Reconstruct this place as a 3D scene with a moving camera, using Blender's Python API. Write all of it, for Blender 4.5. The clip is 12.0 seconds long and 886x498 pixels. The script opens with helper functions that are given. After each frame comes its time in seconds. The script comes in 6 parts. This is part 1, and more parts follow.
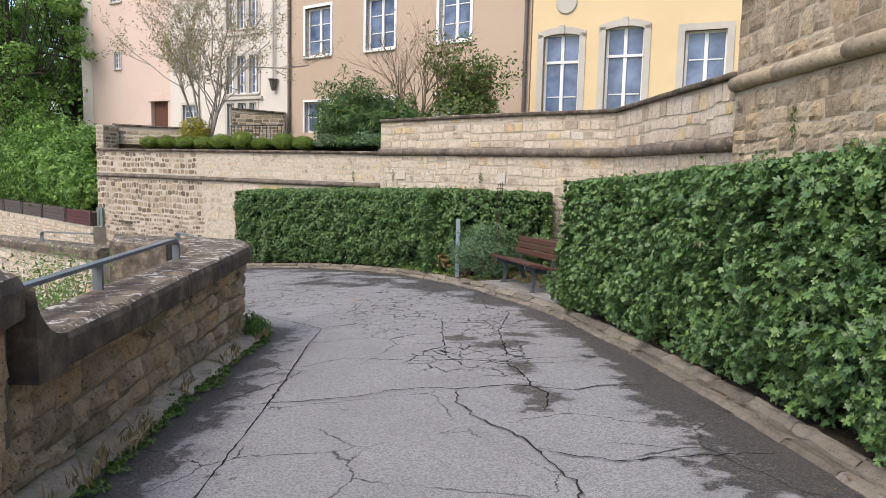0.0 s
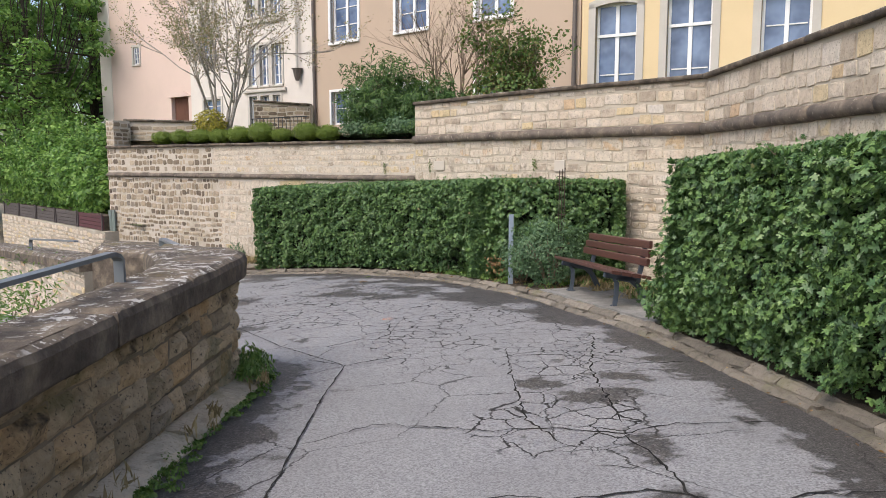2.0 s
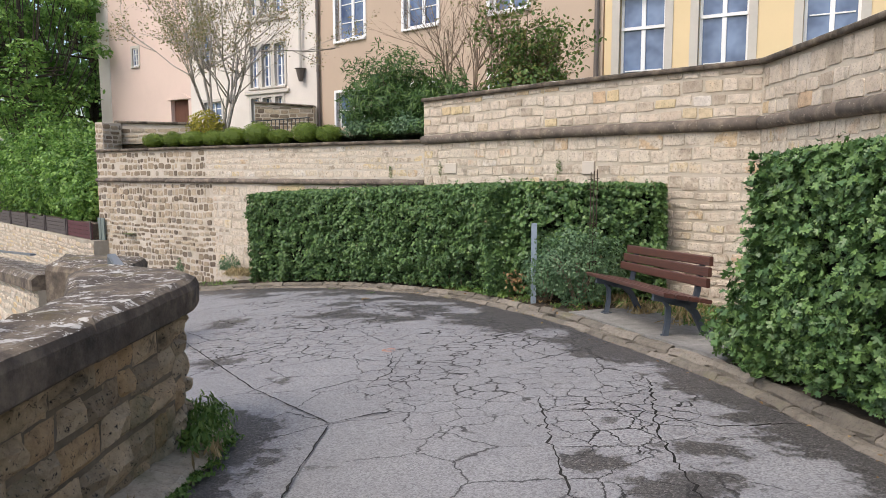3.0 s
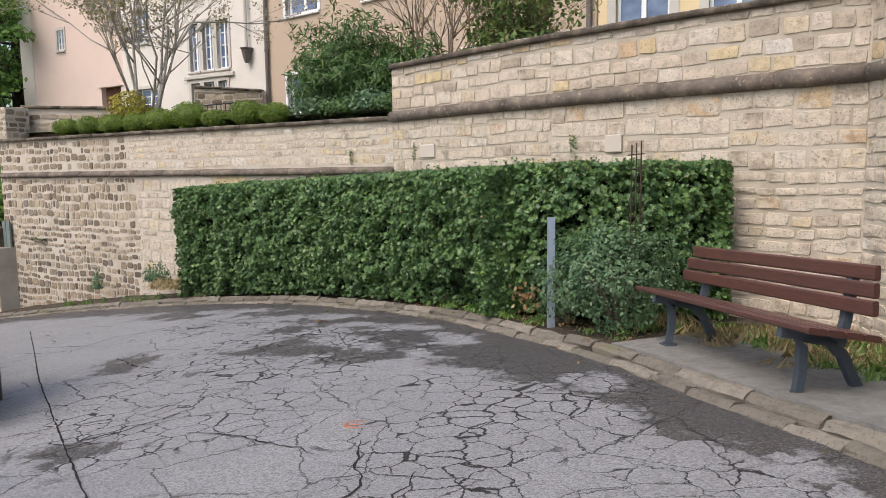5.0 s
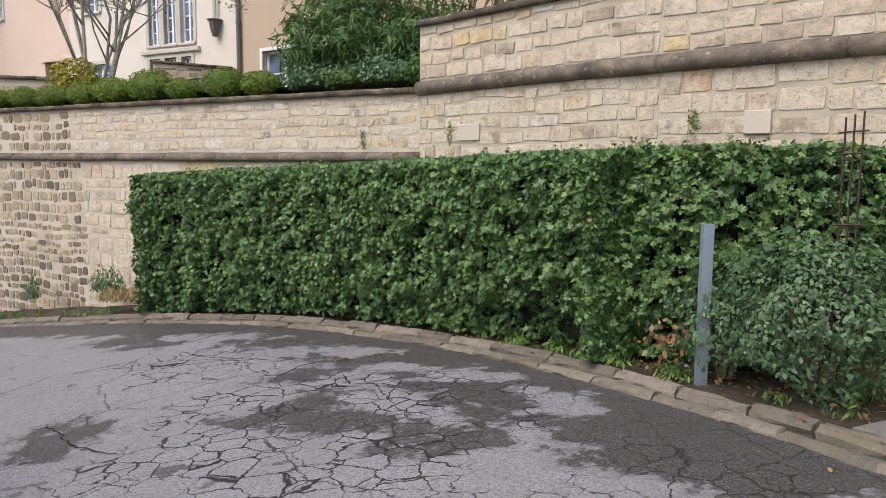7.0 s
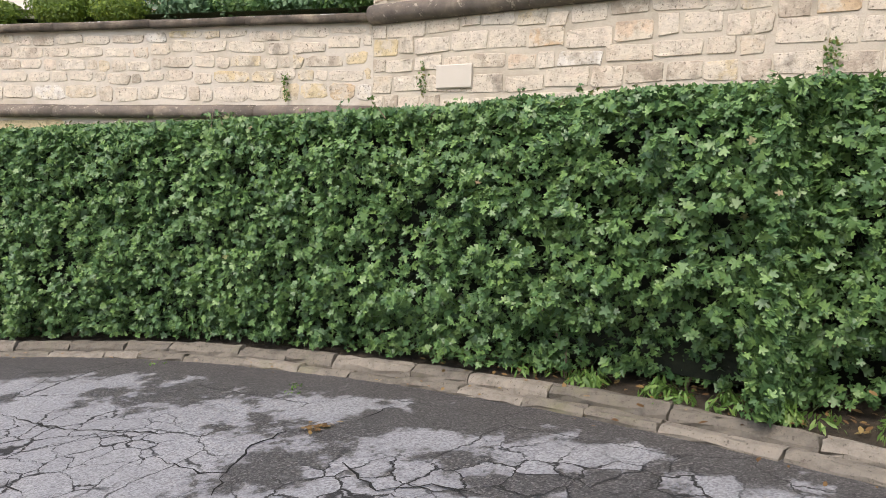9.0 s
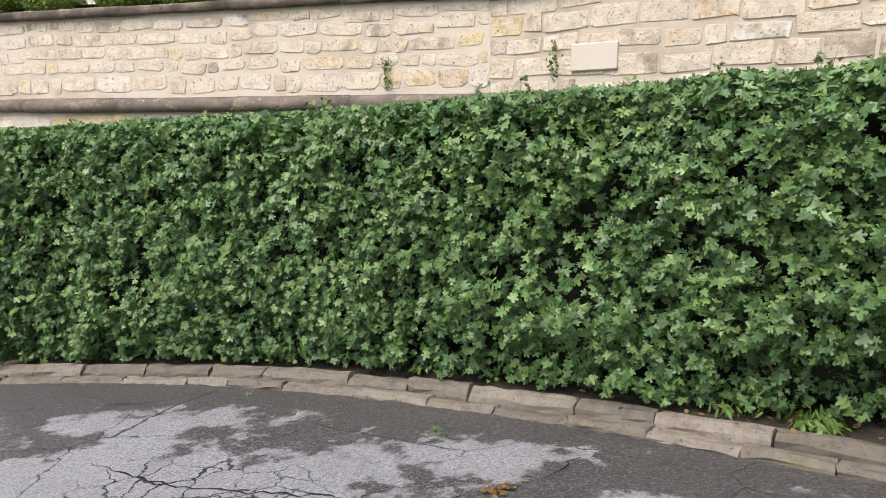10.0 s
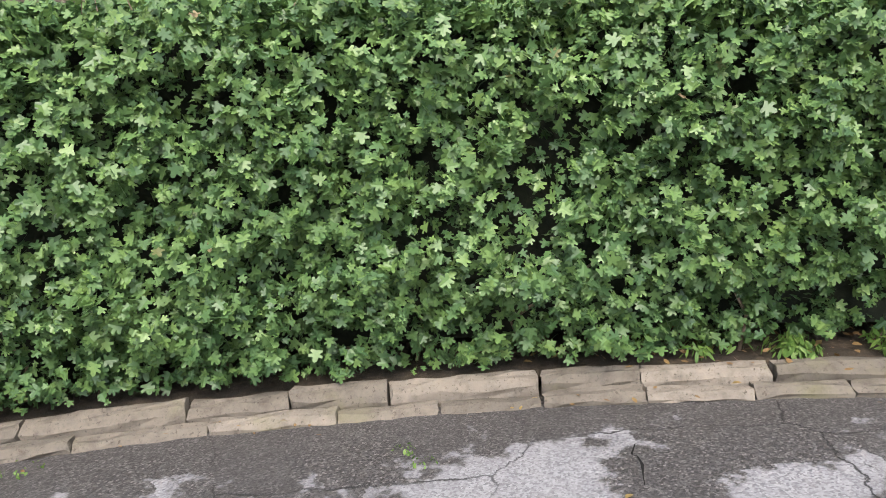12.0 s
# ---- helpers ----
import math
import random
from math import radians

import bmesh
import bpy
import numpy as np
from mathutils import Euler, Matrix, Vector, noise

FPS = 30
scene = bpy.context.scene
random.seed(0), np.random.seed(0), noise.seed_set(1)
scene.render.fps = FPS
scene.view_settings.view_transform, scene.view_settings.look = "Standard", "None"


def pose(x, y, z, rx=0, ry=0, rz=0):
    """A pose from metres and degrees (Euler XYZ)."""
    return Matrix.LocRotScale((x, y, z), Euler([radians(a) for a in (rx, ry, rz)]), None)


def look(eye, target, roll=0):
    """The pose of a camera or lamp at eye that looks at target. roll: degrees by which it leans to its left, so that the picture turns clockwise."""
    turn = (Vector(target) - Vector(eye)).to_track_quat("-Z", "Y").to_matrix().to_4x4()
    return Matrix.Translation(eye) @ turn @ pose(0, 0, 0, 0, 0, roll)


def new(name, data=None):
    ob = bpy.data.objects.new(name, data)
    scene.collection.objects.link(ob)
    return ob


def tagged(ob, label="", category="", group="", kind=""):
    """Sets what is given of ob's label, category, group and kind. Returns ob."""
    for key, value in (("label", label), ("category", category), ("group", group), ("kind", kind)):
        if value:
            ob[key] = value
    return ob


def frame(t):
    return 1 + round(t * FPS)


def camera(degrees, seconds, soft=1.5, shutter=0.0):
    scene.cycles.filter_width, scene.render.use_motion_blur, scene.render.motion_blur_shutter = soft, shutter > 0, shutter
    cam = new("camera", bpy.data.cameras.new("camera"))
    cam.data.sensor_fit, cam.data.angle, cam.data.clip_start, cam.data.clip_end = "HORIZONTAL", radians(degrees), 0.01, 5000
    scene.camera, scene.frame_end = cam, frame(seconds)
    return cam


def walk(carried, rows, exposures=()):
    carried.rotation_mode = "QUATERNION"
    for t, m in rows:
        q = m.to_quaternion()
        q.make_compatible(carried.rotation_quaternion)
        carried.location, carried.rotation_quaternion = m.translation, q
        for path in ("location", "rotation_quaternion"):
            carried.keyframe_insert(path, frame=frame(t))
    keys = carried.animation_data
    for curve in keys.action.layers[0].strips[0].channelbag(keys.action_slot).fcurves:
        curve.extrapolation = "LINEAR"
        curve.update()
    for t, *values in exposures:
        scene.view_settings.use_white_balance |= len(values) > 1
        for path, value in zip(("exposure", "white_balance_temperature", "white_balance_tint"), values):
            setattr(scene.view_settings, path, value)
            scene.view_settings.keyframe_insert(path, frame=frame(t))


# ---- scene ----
cam = camera(62.2, 12.0, soft=0.75)
PATH = [
    (0, (0.189, 0.198, 1.596), (0.156, 2.186, 1.376), 1.4),
    (0.5, (0.118, 0.583, 1.557), (0.002, 2.569, 1.348), 1.2),
    (1, (0.007, 1.136, 1.524), (-0.112, 3.12, 1.305), -1.2),
    (1.5, (-0.041, 1.675, 1.487), (-0.159, 3.658, 1.254), -0.7),
    (2, (-0.085, 2.29, 1.439), (-0.209, 4.273, 1.209), 0.0),
    (2.5, (-0.107, 2.979, 1.413), (-0.244, 4.963, 1.202), 1.5),
    (3, (-0.198, 3.652, 1.373), (-0.35, 5.635, 1.161), -0.1),
    (3.2, (-0.231, 3.94, 1.345), (-0.38, 5.923, 1.13), 0.0),
    (4.8, (-0.535, 5.902, 1.181), (-0.606, 7.889, 0.963), 0.7),
    (5, (-0.575, 6.129, 1.18), (-0.624, 8.117, 0.962), -0.8),
    (5.5, (-0.751, 6.724, 1.165), (-0.769, 8.713, 0.958), -0.5),
    (6, (-0.994, 7.278, 1.151), (-0.928, 9.264, 0.928), -2.7),
    (6.5, (-1.244, 7.848, 1.131), (-1.162, 9.834, 0.914), -1.1),
    (7, (-1.515, 8.322, 1.07), (-1.447, 10.308, 0.845), 0.4),
    (7.2, (-1.599, 8.514, 1.04), (-1.528, 10.499, 0.807), 0.5),
    (8.8, (-2.345, 10.461, 0.831), (-1.828, 12.379, 0.595), 0.5),
    (9, (-2.438, 10.653, 0.826), (-1.928, 12.572, 0.58), 1.3),
    (9.5, (-2.682, 11.128, 0.812), (-2.193, 13.055, 0.595), 1.6),
    (10, (-2.982, 11.562, 0.764), (-2.515, 13.492, 0.524), 0.8),
    (10.5, (-3.179, 12.008, 0.734), (-2.373, 13.815, 0.438), -3.2),
    (11, (-3.421, 12.418, 0.696), (-2.348, 14.076, 0.382), -1.3),
    (11.5, (-3.638, 12.798, 0.677), (-2.369, 14.305, 0.33), -0.4),
    (12, (-3.863, 13.192, 0.649), (-2.423, 14.529, 0.278), 0.0),
]
UNIT = 1.09  # metres in one unit of the plan below
walk(cam, [(t, look(UNIT * Vector(eye), UNIT * Vector(target), roll)) for t, eye, target, roll in PATH],
     [(0, 0.53), (4.5, 0.46), (7.2, 0.42), (8.8, 0.75), (9.5, 0.8), (10.4, 0.92), (12, 1.2)])

# ---- light ----
world = bpy.data.worlds.new("sky")
scene.world = world
world.use_nodes = True
sky = world.node_tree.nodes.new("ShaderNodeTexSky")
sky.sky_type, sky.sun_disc = "NISHITA", False
SUN_ELEV, SUN_AZ = radians(54), radians(224)
sky.sun_elevation, sky.sun_rotation, sky.air_density, sky.dust_density = SUN_ELEV, SUN_AZ, 1.0, 3.6
world.node_tree.links.new(sky.outputs[0], world.node_tree.nodes["Background"].inputs[0])
world.node_tree.nodes["Background"].inputs[1].default_value = 0.18
sun_data = bpy.data.lights.new("sun", "SUN")
sun_data.energy, sun_data.angle, sun_data.color = 1.05, radians(28), (1.0, 0.94, 0.89)
sun = new("sun", sun_data)
sun.matrix_world = look((0, 0, 30), (-30 * math.sin(SUN_AZ) * math.cos(SUN_ELEV), -30 * math.cos(SUN_AZ) * math.cos(SUN_ELEV), 30 - 30 * math.sin(SUN_ELEV)))


# ---- materials ----
class Mat:
    """A node material, built step by step."""

    def __init__(self, name, rough=0.8, metal=0.0):
        self.m = bpy.data.materials.new(name)
        self.m.use_nodes = True
        self.t = self.m.node_tree
        self.b = self.t.nodes["Principled BSDF"]
        self.b.inputs["Roughness"].default_value = rough
        self.b.inputs["Metallic"].default_value = metal
        self.pos = self.t.nodes.new("ShaderNodeNewGeometry").outputs["Position"]

    def node(self, kind, **inputs):
        n = self.t.nodes.new(kind)
        for k, v in inputs.items():
            self.put(n.inputs[k.replace("_", " ")], v)
        return n

    def put(self, socket, v):
        if isinstance(v, bpy.types.NodeSocket):
            self.t.links.new(v, socket)
        elif isinstance(v, tuple) and len(v) == 3 and socket.type == "RGBA":
            socket.default_value = (*v, 1)
        else:
            socket.default_value = v

    def noise(self, scale, detail=4.0, rough=0.55, vec=None):
        return self.node("ShaderNodeTexNoise", Vector=vec or self.pos, Scale=scale, Detail=detail, Roughness=rough).outputs[0]

    def cells(self, scale, feature="F1", vec=None, out="Distance", rand=1.0):
        n = self.t.nodes.new("ShaderNodeTexVoronoi")
        n.feature = feature
        self.put(n.inputs["Vector"], vec or self.pos)
        n.inputs["Scale"].default_value = scale
        n.inputs["Randomness"].default_value = rand
        return n.outputs[out]

    def math(self, op, a, b=0.0, clamp=False):
        n = self.t.nodes.new("ShaderNodeMath")
        n.operation, n.use_clamp = op, clamp
        self.put(n.inputs[0], a), self.put(n.inputs[1], b)
        return n.outputs[0]

    def step(self, v, lo, hi, a=0.0, b=1.0):
        n = self.t.nodes.new("ShaderNodeMapRange")
        n.interpolation_type = "SMOOTHSTEP"
        for i, x in enumerate((v, lo, hi, a, b)):
            self.put(n.inputs[i], x)
        return n.outputs[0]

    def mix(self, fac, a, b, mode="MIX"):
        n = self.t.nodes.new("ShaderNodeMix")
        n.data_type, n.blend_type = "RGBA", mode
        self.put(n.inputs[0], fac), self.put(n.inputs[6], a), self.put(n.inputs[7], b)
        return n.outputs[2]

    def ramp(self, fac, *stops):
        n = self.t.nodes.new("ShaderNodeValToRGB")
        e = n.color_ramp.elements
        while len(e) < len(stops):
            e.new(0.5)
        for el, (p, c) in zip(e, stops):
            el.position, el.color = p, (*c, 1)
        self.put(n.inputs[0], fac)
        return n.outputs[0]

    def bump(self, height, strength=0.4, distance=0.01):
        n = self.node("ShaderNodeBump", Height=height, Strength=strength, Distance=distance)
        self.put(self.b.inputs["Normal"], n.outputs[0])

    def rnd(self, island=False):
        if island:
            return self.t.nodes.new("ShaderNodeNewGeometry").outputs["Random Per Island"]
        return self.t.nodes.new("ShaderNodeObjectInfo").outputs["Random"]

    def attr(self, name):
        n = self.t.nodes.new("ShaderNodeAttribute")
        n.attribute_name = name
        return n.outputs["Fac"]

    def colour(self, c):
        self.put(self.b.inputs["Base Color"], c)
        return self.m


def stone_material(name, tones, island=False, stain=0.45, dark=(0.10, 0.085, 0.065), moss=None, bump=0.6, smear=None):
    k = Mat(name, 0.9)
    c = k.ramp(k.rnd(island), *tones)
    if smear:
        # lime pointing that runs over the stones
        c = k.mix(k.step(k.noise(6.5, 5, 0.65), 0.44, 0.56, 0, 0.9), c, smear)
    c = k.mix(k.math("MULTIPLY", k.noise(14, 6, 0.7), 0.45), c, (0.62, 0.57, 0.48), "OVERLAY")
    c = k.mix(1.0, c, k.ramp(k.noise(11, 7, 0.75), (0.3, (0.62, 0.60, 0.58)), (0.5, (0.97, 0.97, 0.97)), (0.7, (1.14, 1.13, 1.1))), "MULTIPLY")
    c = k.mix(k.step(k.noise(3.1, 5, 0.65), 0.56, 0.72, 0, stain), c, dark)
    c = k.mix(k.step(k.noise(48, 3, 0.75), 0.57, 0.68, 0, stain * 1.3), c, dark)
    if moss:
        c = k.mix(k.step(k.noise(1.7, 5, 0.6), 0.55, 0.68, 0, 0.6), c, moss)
    k.bump(k.math("ADD", k.noise(30, 8, 0.7), k.math("MULTIPLY", k.noise(9, 4), 1.6)), bump, 0.02)
    return k.colour(c)


CREAM = ((0.0, (0.36, 0.304, 0.242)), (0.12, (0.46, 0.390, 0.317)), (0.3, (0.56, 0.481, 0.398)), (0.55, (0.585, 0.516, 0.441)), (0.75, (0.52, 0.440, 0.355)), (0.88, (0.55, 0.4455, 0.274)), (0.94, (0.50, 0.364, 0.247)), (1.0, (0.62, 0.577, 0.527)))
RUBBLE = ((0.0, (0.13, 0.10, 0.075)), (0.3, (0.22, 0.175, 0.125)), (0.55, (0.33, 0.265, 0.19)), (0.8, (0.46, 0.385, 0.29)), (1.0, (0.20, 0.175, 0.15)))
BROWN = ((0.0, (0.270, 0.211, 0.140)), (0.35, (0.414, 0.333, 0.225)), (0.7, (0.513, 0.414, 0.284)), (0.88, (0.468, 0.333, 0.189)), (1.0, (0.333, 0.284, 0.225)))
M_CREAM, M_CREAM_I = stone_material("cream_limestone", CREAM), stone_material("cream_limestone_rest", CREAM, True)
M_POINTED, M_POINTED_I = (stone_material(nm, CREAM, isl, 0.72, (0.15, 0.12, 0.09), smear=(0.545, 0.482, 0.40)) for nm, isl in (("pointed_limestone", False), ("pointed_limestone_rest", True)))
M_BASTION, M_BASTION_I = (stone_material(nm, ((0.0, (0.27, 0.215, 0.15)), (0.3, (0.40, 0.33, 0.24)), (0.65, (0.49, 0.415, 0.31)), (0.85, (0.47, 0.36, 0.23)), (1.0, (0.35, 0.30, 0.24))), isl, 0.85, (0.10, 0.08, 0.06), bump=0.9) for nm, isl in (("bastion_limestone", False), ("bastion_limestone_rest", True)))
M_RUBBLE, M_RUBBLE_I = stone_material("rubble_limestone", RUBBLE), stone_material("rubble_limestone_rest", RUBBLE, True)
M_BROWN, M_BROWN_I = stone_material("weathered_sandstone", BROWN, False, 0.9, (0.045, 0.038, 0.03), (0.12, 0.12, 0.05), 0.9), stone_material("weathered_sandstone_rest", BROWN, True, 0.9, (0.045, 0.038, 0.03), (0.12, 0.12, 0.05), 0.9)
KERB = ((0.0, (0.120, 0.107, 0.089)), (0.5, (0.172, 0.153, 0.127)), (1.0, (0.228, 0.203, 0.170)))
M_FOOTING = stone_material("footing_sandstone", ((0.0, (0.36, 0.305, 0.23)), (0.5, (0.45, 0.39, 0.305)), (1.0, (0.52, 0.46, 0.37))), False, 0.5, (0.12, 0.10, 0.07), (0.18, 0.17, 0.09))
M_KERB = stone_material("kerb_sandstone", KERB, False, 0.6, (0.07, 0.058, 0.042), (0.16, 0.15, 0.08))


def mortar_material(name, base, dark):
    k = Mat(name, 0.95)
    c = k.mix(k.step(k.noise(2.3, 6, 0.65), 0.42, 0.66), base, dark)
    c = k.mix(k.step(k.noise(60, 3, 0.7), 0.5, 0.7, 0, 0.4), c, dark)
    k.bump(k.noise(70, 6, 0.7), 0.5, 0.01)
    return k.colour(c)


M_MORTAR = mortar_material("lime_mortar", (0.53, 0.472, 0.395), (0.42, 0.36, 0.28))
M_JOINT = mortar_material("weathered_joint_mortar", (0.49, 0.43, 0.345), (0.38, 0.325, 0.25))
M_MORTAR_DARK = mortar_material("old_mortar", (0.25, 0.205, 0.145), (0.14, 0.115, 0.08))


def coping_material():
    k = Mat("lichen_coping", 0.9)
    c = k.ramp(k.noise(5, 6, 0.65), (0.3, (0.04, 0.031, 0.023)), (0.5, (0.10, 0.078, 0.058)), (0.68, (0.22, 0.175, 0.125)))
    up = k.node("ShaderNodeSeparateXYZ", Vector=k.t.nodes.new("ShaderNodeNewGeometry").outputs["Normal"]).outputs[2]
    spots = k.math("MULTIPLY", k.step(k.noise(2.6, 4, 0.6), 0.40, 0.52), k.math("MAXIMUM", k.step(k.noise(9, 7, 0.7), 0.545, 0.58), k.step(k.noise(31, 5, 0.7), 0.60, 0.64)))
    c = k.mix(k.math("MULTIPLY", spots, k.step(up, 0.5, 0.9)), c, (0.50, 0.48, 0.44))
    c = k.mix(k.math("MULTIPLY", k.step(k.noise(2.2, 4), 0.55, 0.7), k.step(up, 0.5, 0.9, 0, 0.6)), c, (0.15, 0.12, 0.045))
    k.bump(k.noise(24, 8, 0.7), 0.8, 0.02)
    return k.colour(c)


M_COPING = coping_material()


def moulding_material():
    k = Mat("weathered_moulding", 0.88)
    c = k.ramp(k.noise(4, 6, 0.65), (0.3, (0.075, 0.062, 0.052)), (0.55, (0.15, 0.12, 0.095)), (0.72, (0.29, 0.23, 0.17)))
    c = k.mix(k.step(k.noise(17, 5, 0.7), 0.58, 0.66, 0, 0.7), c, (0.42, 0.36, 0.28))
    k.bump(k.noise(30, 6, 0.7), 0.5, 0.015)
    return k.colour(c)


M_MOULD = moulding_material()


def asphalt_material():
    k = Mat("old_asphalt", 0.75)
    worn = k.attr("worn")
    jig = k.node("ShaderNodeTexNoise", Vector=k.pos, Scale=6.5, Detail=6.0, Roughness=0.65).outputs["Color"]
    mv = k.t.nodes.new("ShaderNodeVectorMath")
    mv.operation = "MULTIPLY_ADD"
    k.put(mv.inputs[0], jig), k.put(mv.inputs[2], k.pos)
    mv.inputs[1].default_value = (0.16, 0.16, 0)
    vec = mv.outputs[0]
    grain = k.noise(160, 3, 0.8)
    chip = k.node("ShaderNodeSeparateColor", Color=k.cells(115, "F1", None, "Color")).outputs[0]
    grit = k.math("ADD", k.math("MULTIPLY", grain, 0.45), k.math("MULTIPLY", chip, 0.55))
    light = k.ramp(grit, (0.22, (0.15, 0.147, 0.149)), (0.5, (0.26, 0.256, 0.258)), (0.72, (0.32, 0.315, 0.315)), (0.8, (0.36, 0.355, 0.352)))
    light = k.mix(k.step(k.noise(1.3, 5, 0.6), 0.35, 0.7, 0, 0.3), light, (0.17, 0.165, 0.167))
    dark = k.ramp(grit, (0.3, (0.040, 0.037, 0.035)), (0.55, (0.078, 0.072, 0.068)), (0.72, (0.115, 0.107, 0.102)), (0.79, (0.20, 0.188, 0.178)))
    # damp, dark bitumen along the edges and in broken patches
    ragged = k.math("ADD", k.math("MULTIPLY", k.math("SUBTRACT", k.noise(2.6, 5, 0.62), 0.5), 2.5), k.math("MULTIPLY", k.math("SUBTRACT", k.noise(9, 6, 0.72), 0.5), 2.0))
    pick = k.node("ShaderNodeSeparateColor", Color=k.cells(4.9, "F1", vec, "Color")).outputs[0]
    ragged = k.math("ADD", ragged, k.math("MULTIPLY", k.math("SUBTRACT", pick, 0.5), 0.5))
    field = k.math("ADD", k.attr("damp"), k.math("ADD", ragged, k.math("MULTIPLY", k.math("SUBTRACT", grit, 0.5), 0.22)))
    damp = k.step(field, -0.08, 0.10)
    spots = k.math("MULTIPLY", k.step(k.noise(3.3, 4, 0.6), 0.655, 0.675), k.step(k.noise(0.7, 3), 0.48, 0.56))
    damp = k.math("MAXIMUM", damp, k.math("MULTIPLY", spots, 0.8))
    light = k.mix(k.step(field, -0.35, -0.02, 0, 0.3), light, (0.15, 0.145, 0.147))
    fine = k.cells(4.9, "DISTANCE_TO_EDGE", vec)
    wide = k.cells(1.05, "DISTANCE_TO_EDGE", vec)
    fine = k.math("ADD", fine, k.math("MULTIPLY", k.math("SUBTRACT", k.noise(2.1, 4), 0.52), 0.11))
    cracks = k.math("MULTIPLY", k.step(fine, 0.006, 0.026, 1, 0), k.step(k.math("ADD", worn, k.math("MULTIPLY", k.noise(1.6, 4), 0.8)), 0.72, 0.88))
    hair = k.math("MULTIPLY", k.step(wide, 0.002, 0.007, 1, 0), k.step(k.noise(0.9, 3), 0.42, 0.52))
    crack = k.math("MAXIMUM", cracks, k.math("MULTIPLY", hair, 0.85))
    c = k.mix(damp, light, dark)
    c = k.mix(crack, c, (0.022, 0.02, 0.019))
    k.put(k.b.inputs["Roughness"], k.step(damp, 0, 1, 0.78, 0.55))
    h = k.math("SUBTRACT", k.math("MULTIPLY", grit, 0.6), crack)
    k.bump(h, 0.7, 0.012)
    return k.colour(c)


M_ASPHALT = asphalt_material()


def earth_material(name, a, b, c3):
    k = Mat(name, 1.0)
    c = k.ramp(k.noise(7, 8, 0.75), (0.3, a), (0.55, b), (0.75, c3))
    k.bump(k.noise(35, 8, 0.75), 1.0, 0.03)
    return k.colour(c)


M_SOIL = earth_material("leaf_litter_soil", (0.03, 0.024, 0.016), (0.075, 0.056, 0.036), (0.20, 0.15, 0.09))
M_GROUND = earth_material("gravelly_ground", (0.10, 0.09, 0.06), (0.22, 0.19, 0.135), (0.34, 0.30, 0.22))
M_LAWN = earth_material("rough_grass", (0.03, 0.05, 0.015), (0.07, 0.09, 0.03), (0.14, 0.13, 0.06))
M_SLAB = earth_material("stained_concrete", (0.19, 0.18, 0.165), (0.29, 0.28, 0.26), (0.37, 0.355, 0.33))


def render_material(name, base, stain, amount=0.35):
    k = Mat(name, 0.9)
    c = k.mix(k.step(k.noise(0.7, 6, 0.65), 0.42, 0.72, 0, amount), base, stain)
    c = k.mix(k.step(k.noise(25, 4, 0.7), 0.5, 0.75, 0, 0.18), c, stain)
    k.bump(k.noise(90, 4, 0.7), 0.25, 0.006)
    return k.colour(c)


M_PINK = render_material("pink_render", (0.68, 0.53, 0.455), (0.59, 0.46, 0.395))
M_WHITE = render_material("white_render", (0.69, 0.635, 0.575), (0.52, 0.46, 0.40))
M_TAN = render_material("tan_render", (0.50, 0.39, 0.295), (0.43, 0.335, 0.255))
M_YELLOW = render_material("yellow_render", (0.72, 0.565, 0.335), (0.64, 0.50, 0.29))
M_TRIM = render_material("grey_stone_trim", (0.54, 0.505, 0.45), (0.38, 0.345, 0.30), 0.5)
M_OLDWALL = render_material("pale_old_wall", (0.42, 0.38, 0.31), (0.25, 0.215, 0.165), 0.9)
M_FRAME = render_material("white_paint", (0.80, 0.80, 0.79), (0.68, 0.67, 0.64), 0.2)
M_FRAME.node_tree.nodes["Principled BSDF"].inputs["Roughness"].default_value = 0.45
M_ROOF = render_material("slate", (0.07, 0.07, 0.08), (0.12, 0.115, 0.11), 0.5)
M_DOOR = render_material("brown_painted_door", (0.13, 0.055, 0.035), (0.10, 0.045, 0.03))
# dark greys that paint the dimness inside the houses
M_ROOM_SHADE = render_material("painted_room_shade", (0.11, 0.12, 0.14), (0.05, 0.05, 0.06))


def glass_material():
    k = Mat("sky_painted_glass", 0.03)
    k.b.inputs["Specular IOR Level"].default_value = 0.6
    k.b.inputs["IOR"].default_value = 1.5
    # blue patches in the base colour imitate sky reflected in the panes
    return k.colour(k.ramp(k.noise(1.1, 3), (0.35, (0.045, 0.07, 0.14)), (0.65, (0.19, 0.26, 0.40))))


M_GLASS = glass_material()


def metal_material(name, base, rough, metal, wear, amount=0.4):
    k = Mat(name, rough, metal)
    c = k.mix(k.step(k.noise(12, 6, 0.7), 0.5, 0.72, 0, amount), base, wear)
    k.bump(k.noise(80, 3), 0.15, 0.004)
    return k.colour(c)


